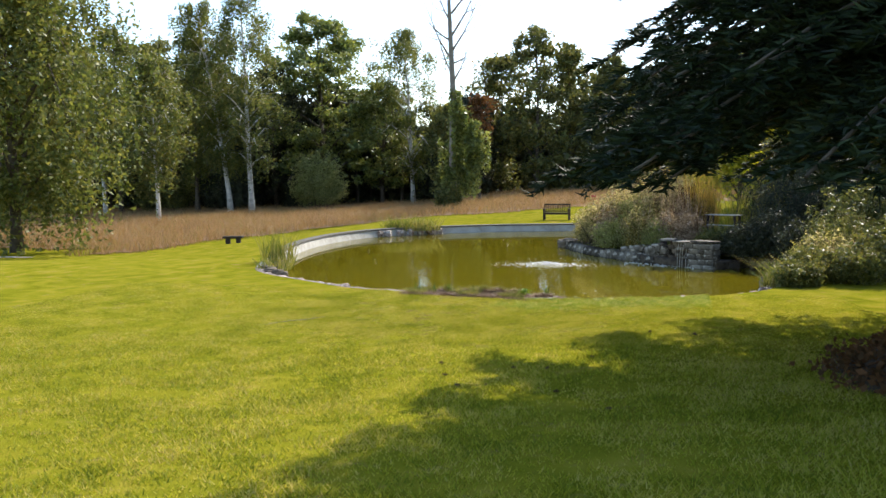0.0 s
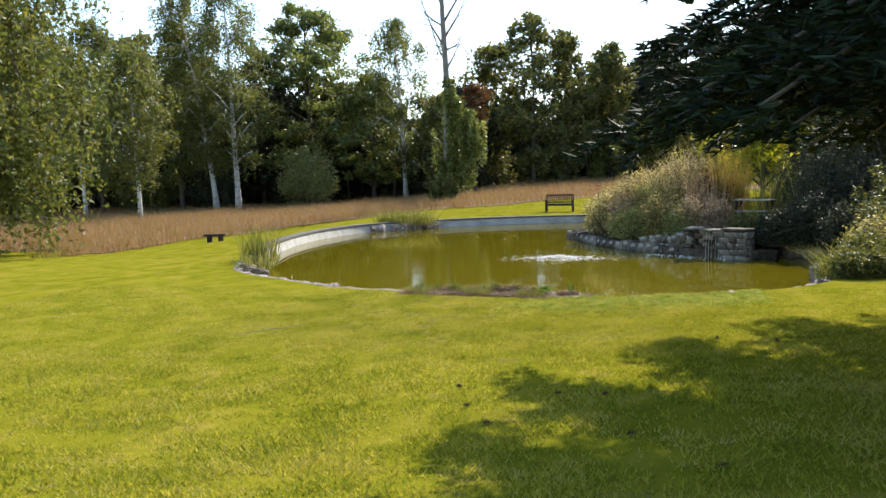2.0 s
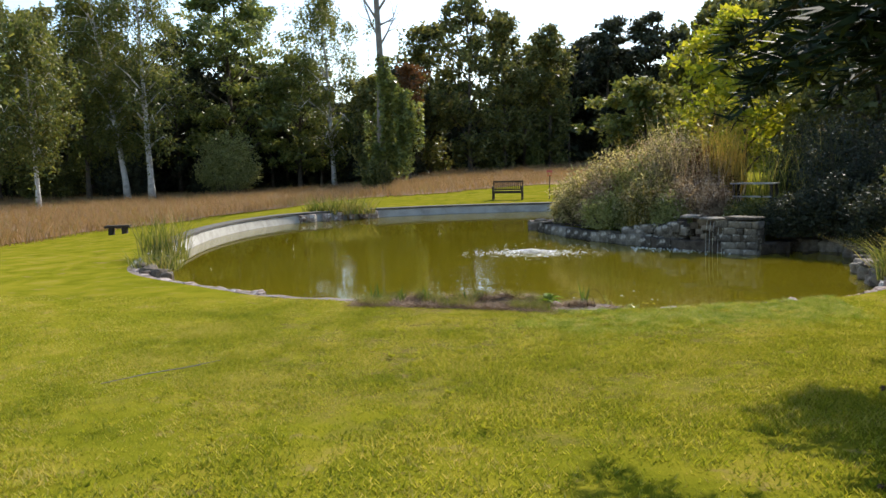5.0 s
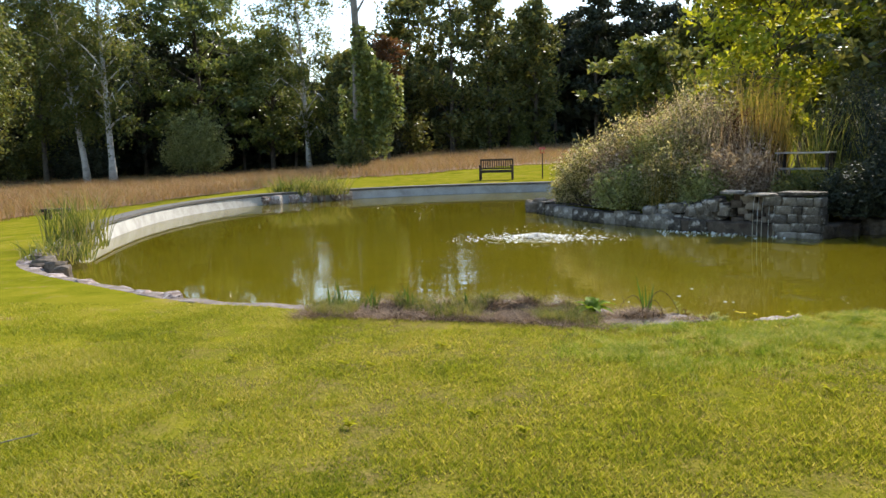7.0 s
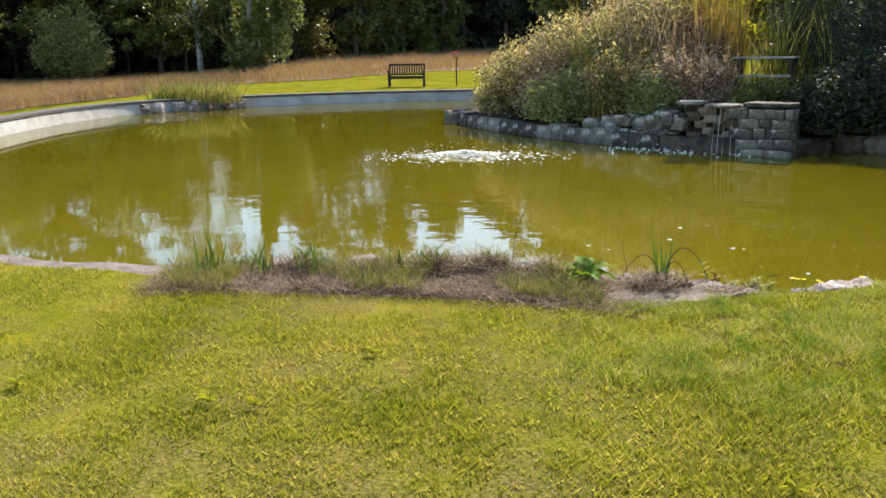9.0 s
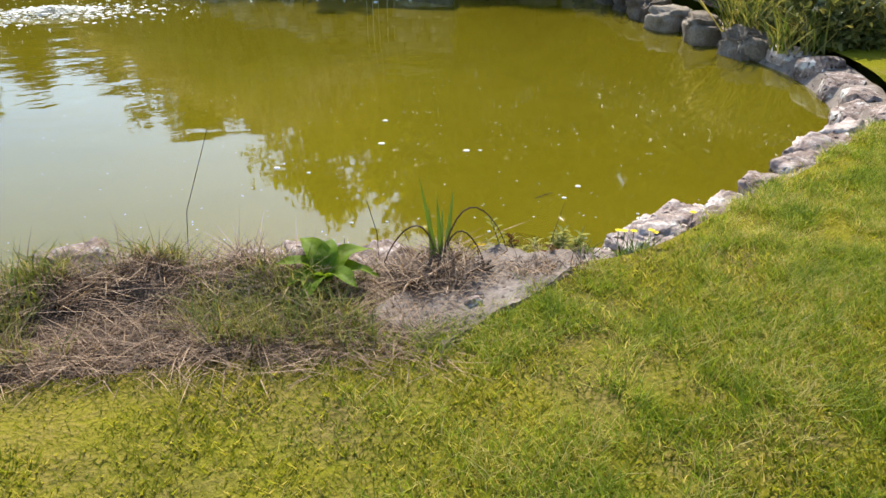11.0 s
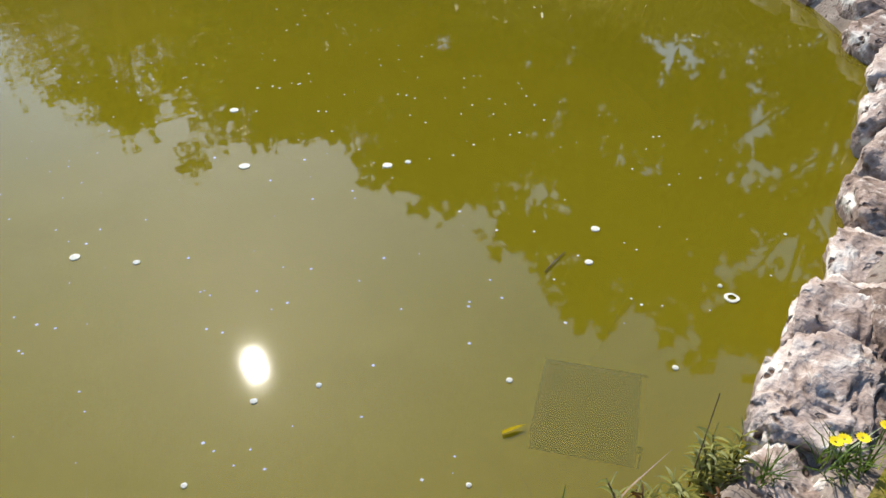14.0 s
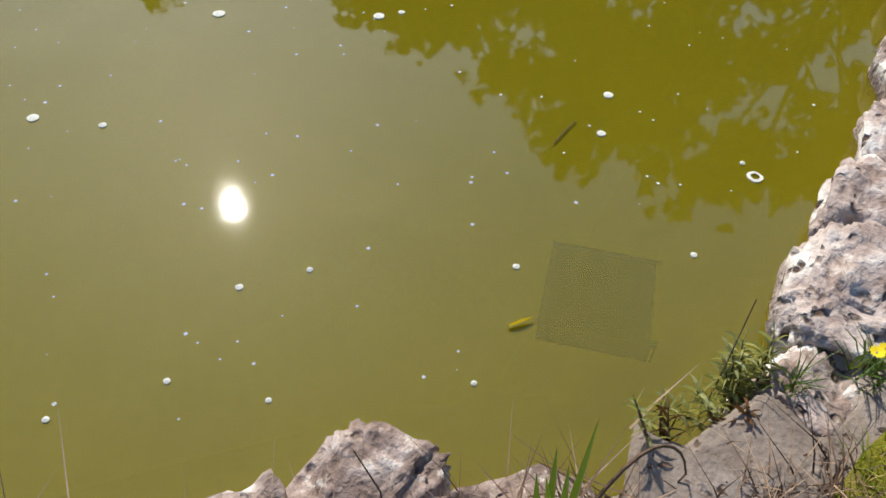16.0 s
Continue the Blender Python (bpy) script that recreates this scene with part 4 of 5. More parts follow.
px, py = scatter(230000, -72, 12, 33, 92)
keep = in_meadow(px, py) & (rng.random(len(px)) < np.clip(34 / np.hypot(px, py - 8), 0.25, 1))
px, py = px[keep], py[keep]
v, f = blades(rng, np.stack([px, py, ground_height(px, py)], 1), 0.6, 0.024, 0.7)
tagged(part("meadow_grass", as_mesh("meadow_grass", v, f, HAY), HAY), "tall dry reddish-brown meadow grass", "meadow grass", kind="stuff")
mx, my = np.meshgrid(np.arange(-80, 13, 0.8), np.arange(33, 98, 0.8))
mz = ground_height(mx, my) + 0.03
ok = in_meadow(mx, my)
ids = np.arange(mx.size).reshape(mx.shape)
q = np.stack([ids[:-1, :-1], ids[:-1, 1:], ids[1:, 1:], ids[1:, :-1]], -1)
q = q[ok[:-1, :-1] & ok[1:, 1:] & ok[:-1, 1:] & ok[1:, :-1]]
tagged(part("meadow", as_mesh("meadow", np.stack([mx, my, mz], -1).reshape(-1, 3), q.reshape(-1, 4), HAY, True), HAY), "dry brown meadow ground under tall grass", "meadow", kind="structure")

# ---- lawn blades near the walk ----
def patches(x, y, size, seed):
    """Smooth random values over the plan."""
    table = np.random.default_rng(seed).random((64, 64))
    u, w = x / size + 200, y / size + 200
    i, j = np.floor(u).astype(int), np.floor(w).astype(int)
    a, b = u - i, w - j
    a, b = a * a * (3 - 2 * a), b * b * (3 - 2 * b)
    q = lambda k, l: table[(i + k) % 64, (j + l) % 64]
    return (q(0, 0) * (1 - a) + q(1, 0) * a) * (1 - b) + (q(0, 1) * (1 - a) + q(1, 1) * a) * b


ax, ay = scatter(560000, -4.6, 5.4, 14.0, 21.0)
keep = rng.random(len(ax)) < smooth_step(0, 1.6, ax + 4.6) * smooth_step(0, 1.6, 5.4 - ax) * smooth_step(0, 2.2, ay - 14.0)
ax, ay = ax[keep], ay[keep]
bx_, by_ = scatter(500000, -9.5, 7.5, 5.0, 21)
px, py = np.concatenate([ax, bx_]), np.concatenate([ay, by_])
keep = shore_distance(px, py) > rim_reach(px) - 0.03
px, py = px[keep], py[keep]
thin = 1.3 * patches(px, py, 0.55, 1) + 0.9 * patches(px, py, 0.16, 2) + 0.5 * patches(px, py, 0.06, 3) - 1.35
keep = rng.random(len(px)) < np.clip(0.72 + thin * 0.9, 0.08, 1.0)
px, py, thin = px[keep], py[keep], thin[keep]
n = len(px)
a, b = rng.uniform(0, 2 * math.pi, n), rng.uniform(0, 2 * math.pi, n)
far_off = 1 + 0.6 * smooth_step(16, 13, py)
h = rng.uniform(0.012, 0.036, n) * far_off * (1 + 0.5 * np.clip(thin, -0.6, 1))
base = np.stack([px, py, ground_height(px, py) - 0.003], 1)
side = np.stack([np.cos(a), np.sin(a), 0 * a], 1) * (rng.uniform(0.003, 0.0055, n) * far_off)[:, None]
tip = base + np.stack([np.cos(b) * h * 0.9, np.sin(b) * h * 0.9, h], 1)
v = np.stack([base - side, base + side, tip], 1).reshape(-1, 3)
tagged(part("grass", as_mesh("grass", v, np.arange(3 * n).reshape(-1, 3), BLADE), BLADE), "short mown green grass blades", "grass", kind="stuff")

# longer, looser grass beside the rim
px, py = scatter(300000, 0.3, 4.8, 17.6, 21.4)
edge = shore_distance(px, py) - rim_reach(px)
clumps = patches(px, py, 0.11, 5) * 0.6 + patches(px, py, 0.35, 6) * 0.6
keep = (edge > -0.05 - 0.05 * clumps) & (edge < 2.0) & (rng.random(len(px)) < np.clip((clumps - 0.42) * 3.2, 0.04, 0.95) * smooth_step(2.0, 0.7, edge) * smooth_step(0.3, 1.5, px))
px, py = px[keep], py[keep]
base = np.stack([px, py, ground_height(px, py) - 0.004], 1)
v, f = blades(rng, base, 0.06, 0.0036, 0.9, 0.5)
tagged(part("long_grass", as_mesh("long_grass", v, f, LUSH), LUSH), "longer loose grass clumps beside the rim stones", "grass", kind="stuff")


# ---- stones ----
def stone_mesh(seed, sx, sy, sz, detail=2, rough=0.10, mat=STONE, square=0.6):
    """A worn, blocky stone about its own centre."""
    bm = bmesh.new()
    bmesh.ops.create_icosphere(bm, subdivisions=detail, radius=1.0)
    off = Vector((seed * 3.7, seed * 1.3, seed * 0.9))
    for v in bm.verts:
        p = v.co.copy()
        q = Vector([math.copysign(abs(c) ** square, c) for c in p])
        n = noise.noise(p * 1.1 + off) * 2.4 + noise.noise(p * 2.6 + off) * 1.2
        if detail > 2:
            n += (0.5 - abs(noise.noise(p * 4.5 + off))) * 1.3 - max(0, noise.noise(p * 8 + off)) * 1.5 + noise.noise(p * 17 + off) * 0.5
        q *= 0.80 * (1 + rough * n)
        v.co = Vector((q.x * sx / 2, q.y * sy / 2, q.z * sz / 2))
    for f in bm.faces:
        f.smooth = detail > 2
    me = bpy.data.meshes.new("stone")
    bm.to_mesh(me)
    bm.free()
    me.materials.append(mat)
    return me


# rim stones along the near bank
rng = np.random.default_rng(77)
near = [i for i in shore_run(0, 3)] + [i for i in shore_run(7, 13)]
walked = 0.0
for k in range(1, len(near)):
    a, b = shore[near[k - 1]], shore[near[k]]
    gap = np.linalg.norm(b - a)
    if gap > 2:
        continue
    walked += gap
    if walked < 0.30:
        continue
    walked = 0.0
    i = near[k]
    turn = math.degrees(math.atan2(tangent[i][1], tangent[i][0]))
    close = 1.8 < b[0] < 5.2
    for row, (d, wid) in enumerate(((0.13, 0.30), (0.28, 0.22)) if close else ((0.19, 0.36),)):
        s = stone_mesh(100 + k * 2 + row, rng.uniform(0.40, 0.60), wid * rng.uniform(0.9, 1.25), rng.uniform(0.27, 0.38), (5 if b[0] < 3.4 else 4) if close else 2, 0.12)
        ob = part("stone", s, STONE, rim_near)
        p = b + outward[i] * (d - (0.06 if b[0] < 2.9 else 0.0) * close)
        ob.matrix_world = pose(p[0], p[1], (0.04 if close else 0.08) + rng.uniform(-0.03, 0.03) - 0.01 * row, rng.normal() * 5, rng.normal() * 5, turn + rng.normal() * 12)


def rock(label, x, y, z, sx, sy, sz, seed, mat=STONE, detail=4, turn=0, rough=0.17, square=0.5):
    ob = part("rock", stone_mesh(seed, sx, sy, sz, detail, rough, mat, square), mat)
    ob.matrix_world = pose(x, y, z, 0, 0, turn)
    return tagged(ob, label, "rock")


rock("pale pitted rock standing at the water's edge", 1.27, 20.49, 0.01, 0.40, 0.30, 0.40, 3, detail=5, turn=20, rough=0.13)
rock("flat weathered rock among dead grass", 0.79, 20.64, 0.08, 0.27, 0.20, 0.27, 4, detail=4)
rock("flat weathered rock among dead grass", 1.03, 20.55, 0.09, 0.30, 0.22, 0.25, 5, detail=4, turn=-10)
rock("low weathered rock among dead grass", 1.45, 20.26, 0.08, 0.34, 0.20, 0.26, 6, detail=4, turn=-15)
rock("dark mound of matted roots round the iris", 1.34, 20.06, 0.19, 0.36, 0.28, 0.20, 17, SOIL, detail=4, rough=0.14)
rock("grey rock at the water's edge", -0.55, 21.05, 0.08, 0.36, 0.24, 0.26, 7)
rock("grey rock at the water's edge", 0.08, 20.92, 0.10, 0.34, 0.24, 0.26, 8)
rock("broad boulder half in the water", 6.45, 23.62, 0.06, 0.6, 0.5, 0.44, 9, WALL_STONE)
rock("broad boulder half in the water", 6.75, 25.1, 0.06, 0.7, 0.5, 0.40, 10, WALL_STONE)
rock("rounded boulder at the shaded edge", 6.95, 25.75, 0.06, 0.55, 0.45, 0.42, 11, WALL_STONE)
rock("rounded boulder at the shaded edge", 7.35, 26.9, 0.06, 0.7, 0.5, 0.42, 12, WALL_STONE)
rock("pale rock at the tip of the bank", 0.35, 35.75, 0.10, 0.8, 0.55, 0.55, 13, WALL_STONE)
for i, (x, y, s) in enumerate([(6.5, 23.35, 0.42), (6.6, 24.4, 0.5), (6.85, 24.75, 0.38), (7.15, 26.3, 0.5), (7.45, 27.5, 0.55), (7.5, 28.1, 0.5), (7.2, 28.75, 0.55), (6.7, 28.95, 0.5), (6.1, 28.75, 0.5)]):
    rock("dark weathered rock along the shaded edge", x, y, 0.06, s * 1.3, s, s * 0.85, 60 + i, WALL_STONE, 4, turn=i * 53, rough=0.2)
for i, (x, y, s) in enumerate([(-7.45, 24.9, 0.45), (-7.1, 24.35, 0.5), (-6.7, 23.95, 0.4), (-7.7, 25.6, 0.5), (-7.0, 24.0, 0.3), (-7.75, 26.2, 0.45), (-6.3, 23.5, 0.35)]):
    rock("brown rim rock beside the sedges", x, y, 0.16, s, s * 0.8, s * 0.75, 20 + i, WALL_STONE, 2)
for i, (x, y, w) in enumerate([(-8.9, 41.0, 0.5), (-8.4, 41.5, 0.42), (-8.0, 41.9, 0.5), (-7.6, 42.3, 0.45), (-7.15, 42.65, 0.5), (-6.75, 42.9, 0.4), (-9.2, 40.7, 0.4)]):
    rock("pale stone edging the planted spit", x, y, 0.14, w, w * 0.8, 0.42, 40 + i, STONE, 2, turn=i * 40)

# flat slab at the end of the planting
bm = bmesh.new()
bmesh.ops.create_grid(bm, x_segments=26, y_segments=18, size=0.5)
for v in bm.verts:
    e = max(abs(v.co.x), abs(v.co.y)) * 2
    wob = 1 + 0.10 * noise.noise(v.co * 2.2 + Vector((5, 1, 0))) + 0.04 * noise.noise(v.co * 9)
    v.co = Vector((v.co.x * 0.86 * wob, v.co.y * 0.40 * wob, 0.016 * noise.noise(v.co * 5) + 0.006 * noise.noise(v.co * 21) - (0.05 if e > 0.99 else 0)))
    v.co.y += 0.10 * v.co.x * abs(v.co.x)
slab = part("slab", bm, SLAB)
slab.matrix_world = pose(1.44, 19.87, 0.243, 0, 0, 22)
tagged(slab, "worn grey concrete slab at the pond's edge", "slab")

rock("flat pale weathered stone at the slab's end", 1.88, 20.03, 0.13, 0.36, 0.28, 0.19, 15, SLAB, detail=5, turn=-8, rough=0.06, square=0.4)
rock("small broken pale stone on the slab", 1.38, 19.77, 0.25, 0.07, 0.05, 0.04, 16, detail=3)

# ---- planting strip on the near rim ----
run = shore_run(3, 7)
run = run[4:-4]


def bed_height(x, y, w, u):
    """Height of the planting bed: w across it from water to lawn, u along it."""
    h = 0.03 + 0.25 * math.sin(math.pi * min(1, 0.12 + w * 0.95)) ** 0.8 * math.sin(math.pi * min(1, max(0.04, u))) ** 0.3
    h += 0.11 * noise.noise((x * 3.5, y * 3.5, 2)) + 0.035 * noise.noise((x * 9, y * 9, 5))
    h = -0.05 + (h + 0.05) * float(smooth_step(0.02, 0.42, w))
    return max(h, 0.215 + 0.02 * noise.noise((x * 7, y * 7, 1))) if w > 0.6 else max(h, -0.1)


rows = []
for k, i in enumerate(run):
    reach_ = float(rim_reach(shore[i][0])) + 0.03
    for j, d in enumerate(np.linspace(-0.14, reach_, 9)):
        p = shore[i] + outward[i] * d
        h = bed_height(p[0], p[1], j / 8, k / (len(run) - 1))
        rows.append((p[0], p[1], (h if j < 8 else 0.2) if 0 < j else -0.15))
m = 9
quads = [(r * m + c, (r + 1) * m + c, (r + 1) * m + c + 1, r * m + c + 1) for r in range(len(run) - 1) for c in range(m - 1)]
strip = part("planting_bed", as_mesh("planting_bed", rows, quads, SOIL, True), SOIL)
tagged(strip, "overgrown earth bed of dead grass along the rim", "flower bed", kind="structure")
rng = np.random.default_rng(88)


def strip_points(n, lo=-0.05, hi=0.6):
    k = rng.uniform(0, len(run) - 1.01, n)
    i = k.astype(int)
    a = np.array(run)[i]
    b = np.array(run)[i + 1]
    w = (k - i)[:, None]
    d = rng.uniform(lo, hi, n)[:, None]
    p = (shore[a] + outward[a] * d) * (1 - w) + (shore[b] + outward[b] * d) * w
    q = np.clip((d[:, 0] + 0.14) / (rim_reach(p[:, 0]) + 0.17), 0, 1)
    z = np.array([bed_height(e[0], e[1], w_, u_) for e, w_, u_ in zip(p, q, k / (len(run) - 1))])
    return np.column_stack([p, z])


pts = np.concatenate([strip_points(11000, 0.16, 0.90), strip_points(3200, 0.7, 1.0)])
pts = pts[pts[:, 0] < 1.22 + 0.15 * rng.normal(size=len(pts))]
sets = [(pts - (0, 0, 0.02), 0.075, 0.005, 1.9, 0.6)]
pts = strip_points(1500, 0.15, 0.9)
sets.append((pts[pts[:, 0] < 1.15], 0.09, 0.0045, 2.6, 0.4))
pts = np.column_stack([rng.normal(1.74, 0.08, 260), rng.normal(19.93, 0.05, 260), np.full(260, 0.24)])
sets.append((pts, 0.035, 0.004, 2.2, 0.6))
pts = np.column_stack([rng.normal(1.30, 0.09, 700), rng.normal(20.02, 0.08, 700), rng.uniform(0.2, 0.28, 700)])
sets.append((pts, 0.055, 0.005, 2.2, 0.5))
pts = np.column_stack([rng.normal(1.42, 0.08, 420), rng.normal(20.08, 0.08, 420), rng.uniform(0.2, 0.27, 420)])
sets.append((pts, 0.07, 0.006, 1.6, 0.6))
v, f = np.zeros((0, 3)), []
for where, tall, wide, lean_, bend_ in sets:
    v2, f2 = blades(rng, where, tall, wide, lean_, bend_)
    f += [[i + len(v) for i in q] for q in f2]
    v = np.concatenate([v, v2])
tagged(part("dead_grass", as_mesh("dead_grass", v, f, STRAW), STRAW), "matted brown dead grass on the planting bed", "dead grass", kind="stuff")
pts = strip_points(9000, 0.22, 0.86)
tuft = np.array([noise.noise((a * 2.2, b * 2.2, 9)) for a, b, _ in pts])
v, f = blades(rng, pts[(tuft > -0.08) & (pts[:, 0] < 1.2)], 0.12, 0.005, 0.8, 0.6)
tagged(part("green_tufts", as_mesh("green_tufts", v, f, REED), REED), "green and yellowing grass tufts on the planting bed", "grass", kind="stuff")
for i, (x, y, h, n) in enumerate([(-1.55, 20.55, 0.36, 16), (-1.2, 20.5, 0.28, 12), (-0.85, 20.55, 0.34, 14), (-0.2, 20.45, 0.24, 10)]):
    make_reeds("iris_clump", "clump of upright green iris leaves on the bed", x, y, 0.10, 0.07, h, n, IRIS, 420 + i, z=0.2, width=0.024, lean=0.16)


def strap_leaf(g, base, tip, width, bow=(0, 0, 0), steps=8):
    """A tapering folded strap leaf."""
    base, tip, bow = Vector(base), Vector(tip), Vector(bow)
    side = (tip - base).cross(Vector((0.3, 1, 0.1))).normalized()
    verts, faces = [], []
    for k in range(steps + 1):
        u = k / steps
        p = base.lerp(tip, u) + bow * (4 * u * (1 - u))
        w = width / 2 * (1 - u ** 3) * (0.75 + 0.25 * math.sin(math.pi * u))
        fold = Vector((0, -1, 0)) * w * 0.5
        verts += [p - side * w, p + fold, p + side * w]
        if k:
            a = 3 * (k - 1)
            faces += [(a, a + 1, a + 4, a + 3), (a + 1, a + 2, a + 5, a + 4)]
    g.add(verts, faces)


plant = thing("iris_plant", "upright green iris with withered brown outer leaves", "plant", 1.42, 20.14, 0.22)
for k, (dx_, h, lx) in enumerate([(0.0, 0.40, -0.09), (0.015, 0.31, -0.02), (0.03, 0.32, 0.05), (-0.012, 0.25, -0.01), (0.02, 0.22, 0.03)]):
    g = Geo()
    strap_leaf(g, (dx_, 0.01 * k, -0.02), (dx_ + lx, 0.02 * k, h), 0.021)
    part("leaf", g.mesh("leaf", IRIS), IRIS, plant)
for k, (ax, ay, bz, ex, ez) in enumerate([(0.10, -0.02, 0.28, 0.24, -0.02), (-0.08, 0.0, 0.22, -0.20, 0.02), (0.06, -0.05, 0.20, 0.14, -0.08), (-0.02, -0.08, 0.05, -0.05, -0.10), (0.05, -0.10, 0.04, 0.10, -0.12), (-0.08, -0.08, 0.03, -0.14, -0.08), (0.0, -0.12, 0.03, 0.02, -0.14)]):
    g = Geo()
    knots = [Vector((0, 0, 0)), Vector((ax * 0.5, ay * 0.5, bz * 0.8)), Vector((ax, ay, bz)), Vector((ex * 0.9, ay * 1.6, (bz + ez) / 2)), Vector((ex, ay * 2, ez))]
    line = [sum((math.comb(4, j) * u ** j * (1 - u) ** (4 - j) * q for j, q in enumerate(knots)), Vector()) for u in (i / 12 for i in range(13))]
    line = [p * 1.25 if 0 < i < 12 else p for i, p in enumerate(line)]
    g.tube(line, [0.0045 - 0.0025 * i / 12 for i in range(13)], 5)
    part("withered_leaf", g.mesh("withered_leaf", CONE), CONE, plant, "brown withered leaf")


def broad_leaf(length, width, seed, curl=0.35):
    g = Geo()
    nx, ny = 12, 6
    for i in range(nx + 1):
        u = i / nx
        w = width * (math.sin(math.pi * min(1, 0.08 + 0.92 * u)) ** 0.7) * (1 - 0.35 * u)
        for j in range(-ny // 2, ny // 2 + 1):
            s = j / (ny / 2)
            ruffle = 0.006 * math.sin(u * 13 + seed + s * 2) * abs(s)
            g.v.append((u * length, s * w / 2, 0.25 * length * math.sin(u * 2.2) - curl * length * u * u + abs(s) * w * 0.22 + ruffle))
    m = ny + 1
    g.f = [(i * m + j, (i + 1) * m + j, (i + 1) * m + j + 1, i * m + j + 1) for i in range(nx) for j in range(ny)]
    return g.mesh("leaf", DOCK, True)


plant = thing("dock_plant", "dock plant with broad bright green ruffled leaves", "plant", 0.94, 20.13, 0.26)
for k, (az, ln, wd, tilt) in enumerate([(100, 0.24, 0.14, 38), (60, 0.20, 0.12, 45), (20, 0.26, 0.13, 22), (160, 0.22, 0.12, 30), (-20, 0.22, 0.12, 10), (-70, 0.20, 0.12, 20), (-130, 0.22, 0.13, 15), (200, 0.20, 0.12, 20)]):
    ob = part("leaf", broad_leaf(ln * 0.92, wd * 0.95, k * 1.7), DOCK, plant)
    ob.matrix_local = pose(0, 0, 0.0, 0, -tilt, az)


def leafy_stem(label, x, y, z, tipx, tipy, h, seed, mat, n=38, ln=0.062):
    root = thing("willowherb", label, "plant", x, y, z)
    r = np.random.default_rng(seed)
    g = Geo()
    line = [Vector((tipx * u ** 1.3, tipy * u ** 1.3, h * u)) for u in np.linspace(0, 1, 6)]
    g.tube(line, [0.004, 0.004, 0.0035, 0.003, 0.0025, 0.0015], 5)
    part("stem", g.mesh("stem", CONE), CONE, root, "reddish stem")
    g = Geo()
    for k in range(n):
        u = 0.15 + 0.85 * k / n
        i = min(4, int(u * 5))
        p = line[i].lerp(line[i + 1], u * 5 - i)
        a = k * 2.4 + r.normal() * 0.3
        e = p + Vector((math.cos(a), math.sin(a), 0.25 + r.normal() * 0.25)) * ln * (1.1 - 0.4 * u)
        strap_leaf(g, p, e, 0.010, (0, 0, 0.010), 4)
    part("foliage", g.mesh("foliage", mat), mat, root)
    return root


for k, (x, y, tx, ty, h) in enumerate([(2.00, 20.15, 0.03, 0.12, 0.26), (2.05, 20.14, 0.10, 0.08, 0.24), (1.95, 20.15, -0.06, 0.10, 0.24), (2.06, 20.16, 0.06, 0.05, 0.18), (1.93, 20.17, -0.10, 0.12, 0.18), (2.00, 20.17, 0.0, 0.05, 0.20), (2.03, 20.16, 0.03, 0.10, 0.28)]):
    leafy_stem("narrow-leaved green plant at the slab's edge", x, y, 0.08, tx * 0.9, ty * 0.5, h * 0.58, 500 + k, WILLOW)
for k, (x, y, tx, ty, h, mt) in enumerate([(1.74, 20.17, -0.05, 0.08, 0.32, WILLOW), (1.77, 20.16, 0.02, 0.05, 0.2, RUST_LEAF), (1.90, 20.11, 0.06, 0.0, 0.12, RUST_LEAF), (1.76, 20.17, 0.04, 0.06, 0.18, WILLOW)]):
    leafy_stem("reddish willowherb growing from the slab's crack", x, y, 0.14, tx * 0.8, ty * 0.8, h * 0.65, 520 + k, mt, 18, 0.05)

# bare stalks
for x, y, z, lx, h in ((0.51, 20.60, 0.2, 0.14, 0.58), (1.26, 20.40, 0.2, -0.04, 0.26), (1.98, 20.20, 0.12, 0.08, 0.26), (0.72, 20.2, 0.2, 0.02, 0.22), (1.05, 20.2, 0.2, 0.0, 0.2)):
    g = Geo()
    g.tube([(0, 0, 0), (lx * 0.15, 0, h * 0.45), (lx, 0.02, h)], [0.002, 0.0018, 0.0012], 5)
    ob = part("dry_stalk", g.mesh("dry_stalk", CONE), CONE)
    ob.matrix_world = pose(x, y, z - 0.02)
    tagged(ob, "thin dry upright stalk on the planting bed", "stalk")


def flower_head(x, y, z, size):
    root = thing("hawkweed_flower", "small yellow hawkweed flower between the rim stones", "flower", x, y, z, "yellow flowers on the rim")
    g = Geo()
    g.tube([(0, 0, -0.06), (0, 0, 0)], [0.0015, 0.0015], 5)
    part("stem", g.mesh("stem", IRIS), IRIS, root, "thin green stem")
    g = Geo()
    for k in range(14):
        a = 2 * math.pi * k / 14
        o, s = Vector((math.cos(a), math.sin(a), 0.25)), Vector((-math.sin(a), math.cos(a), 0))
        r = size / 2
        g.add([o * r * 0.1, o * r * 0.7 - s * r * 0.2, o * r, o * r * 0.7 + s * r * 0.2], [(0, 1, 2, 3)])
    part("petals", g.mesh("petals", PETAL), PETAL, root, "ring of yellow petals")


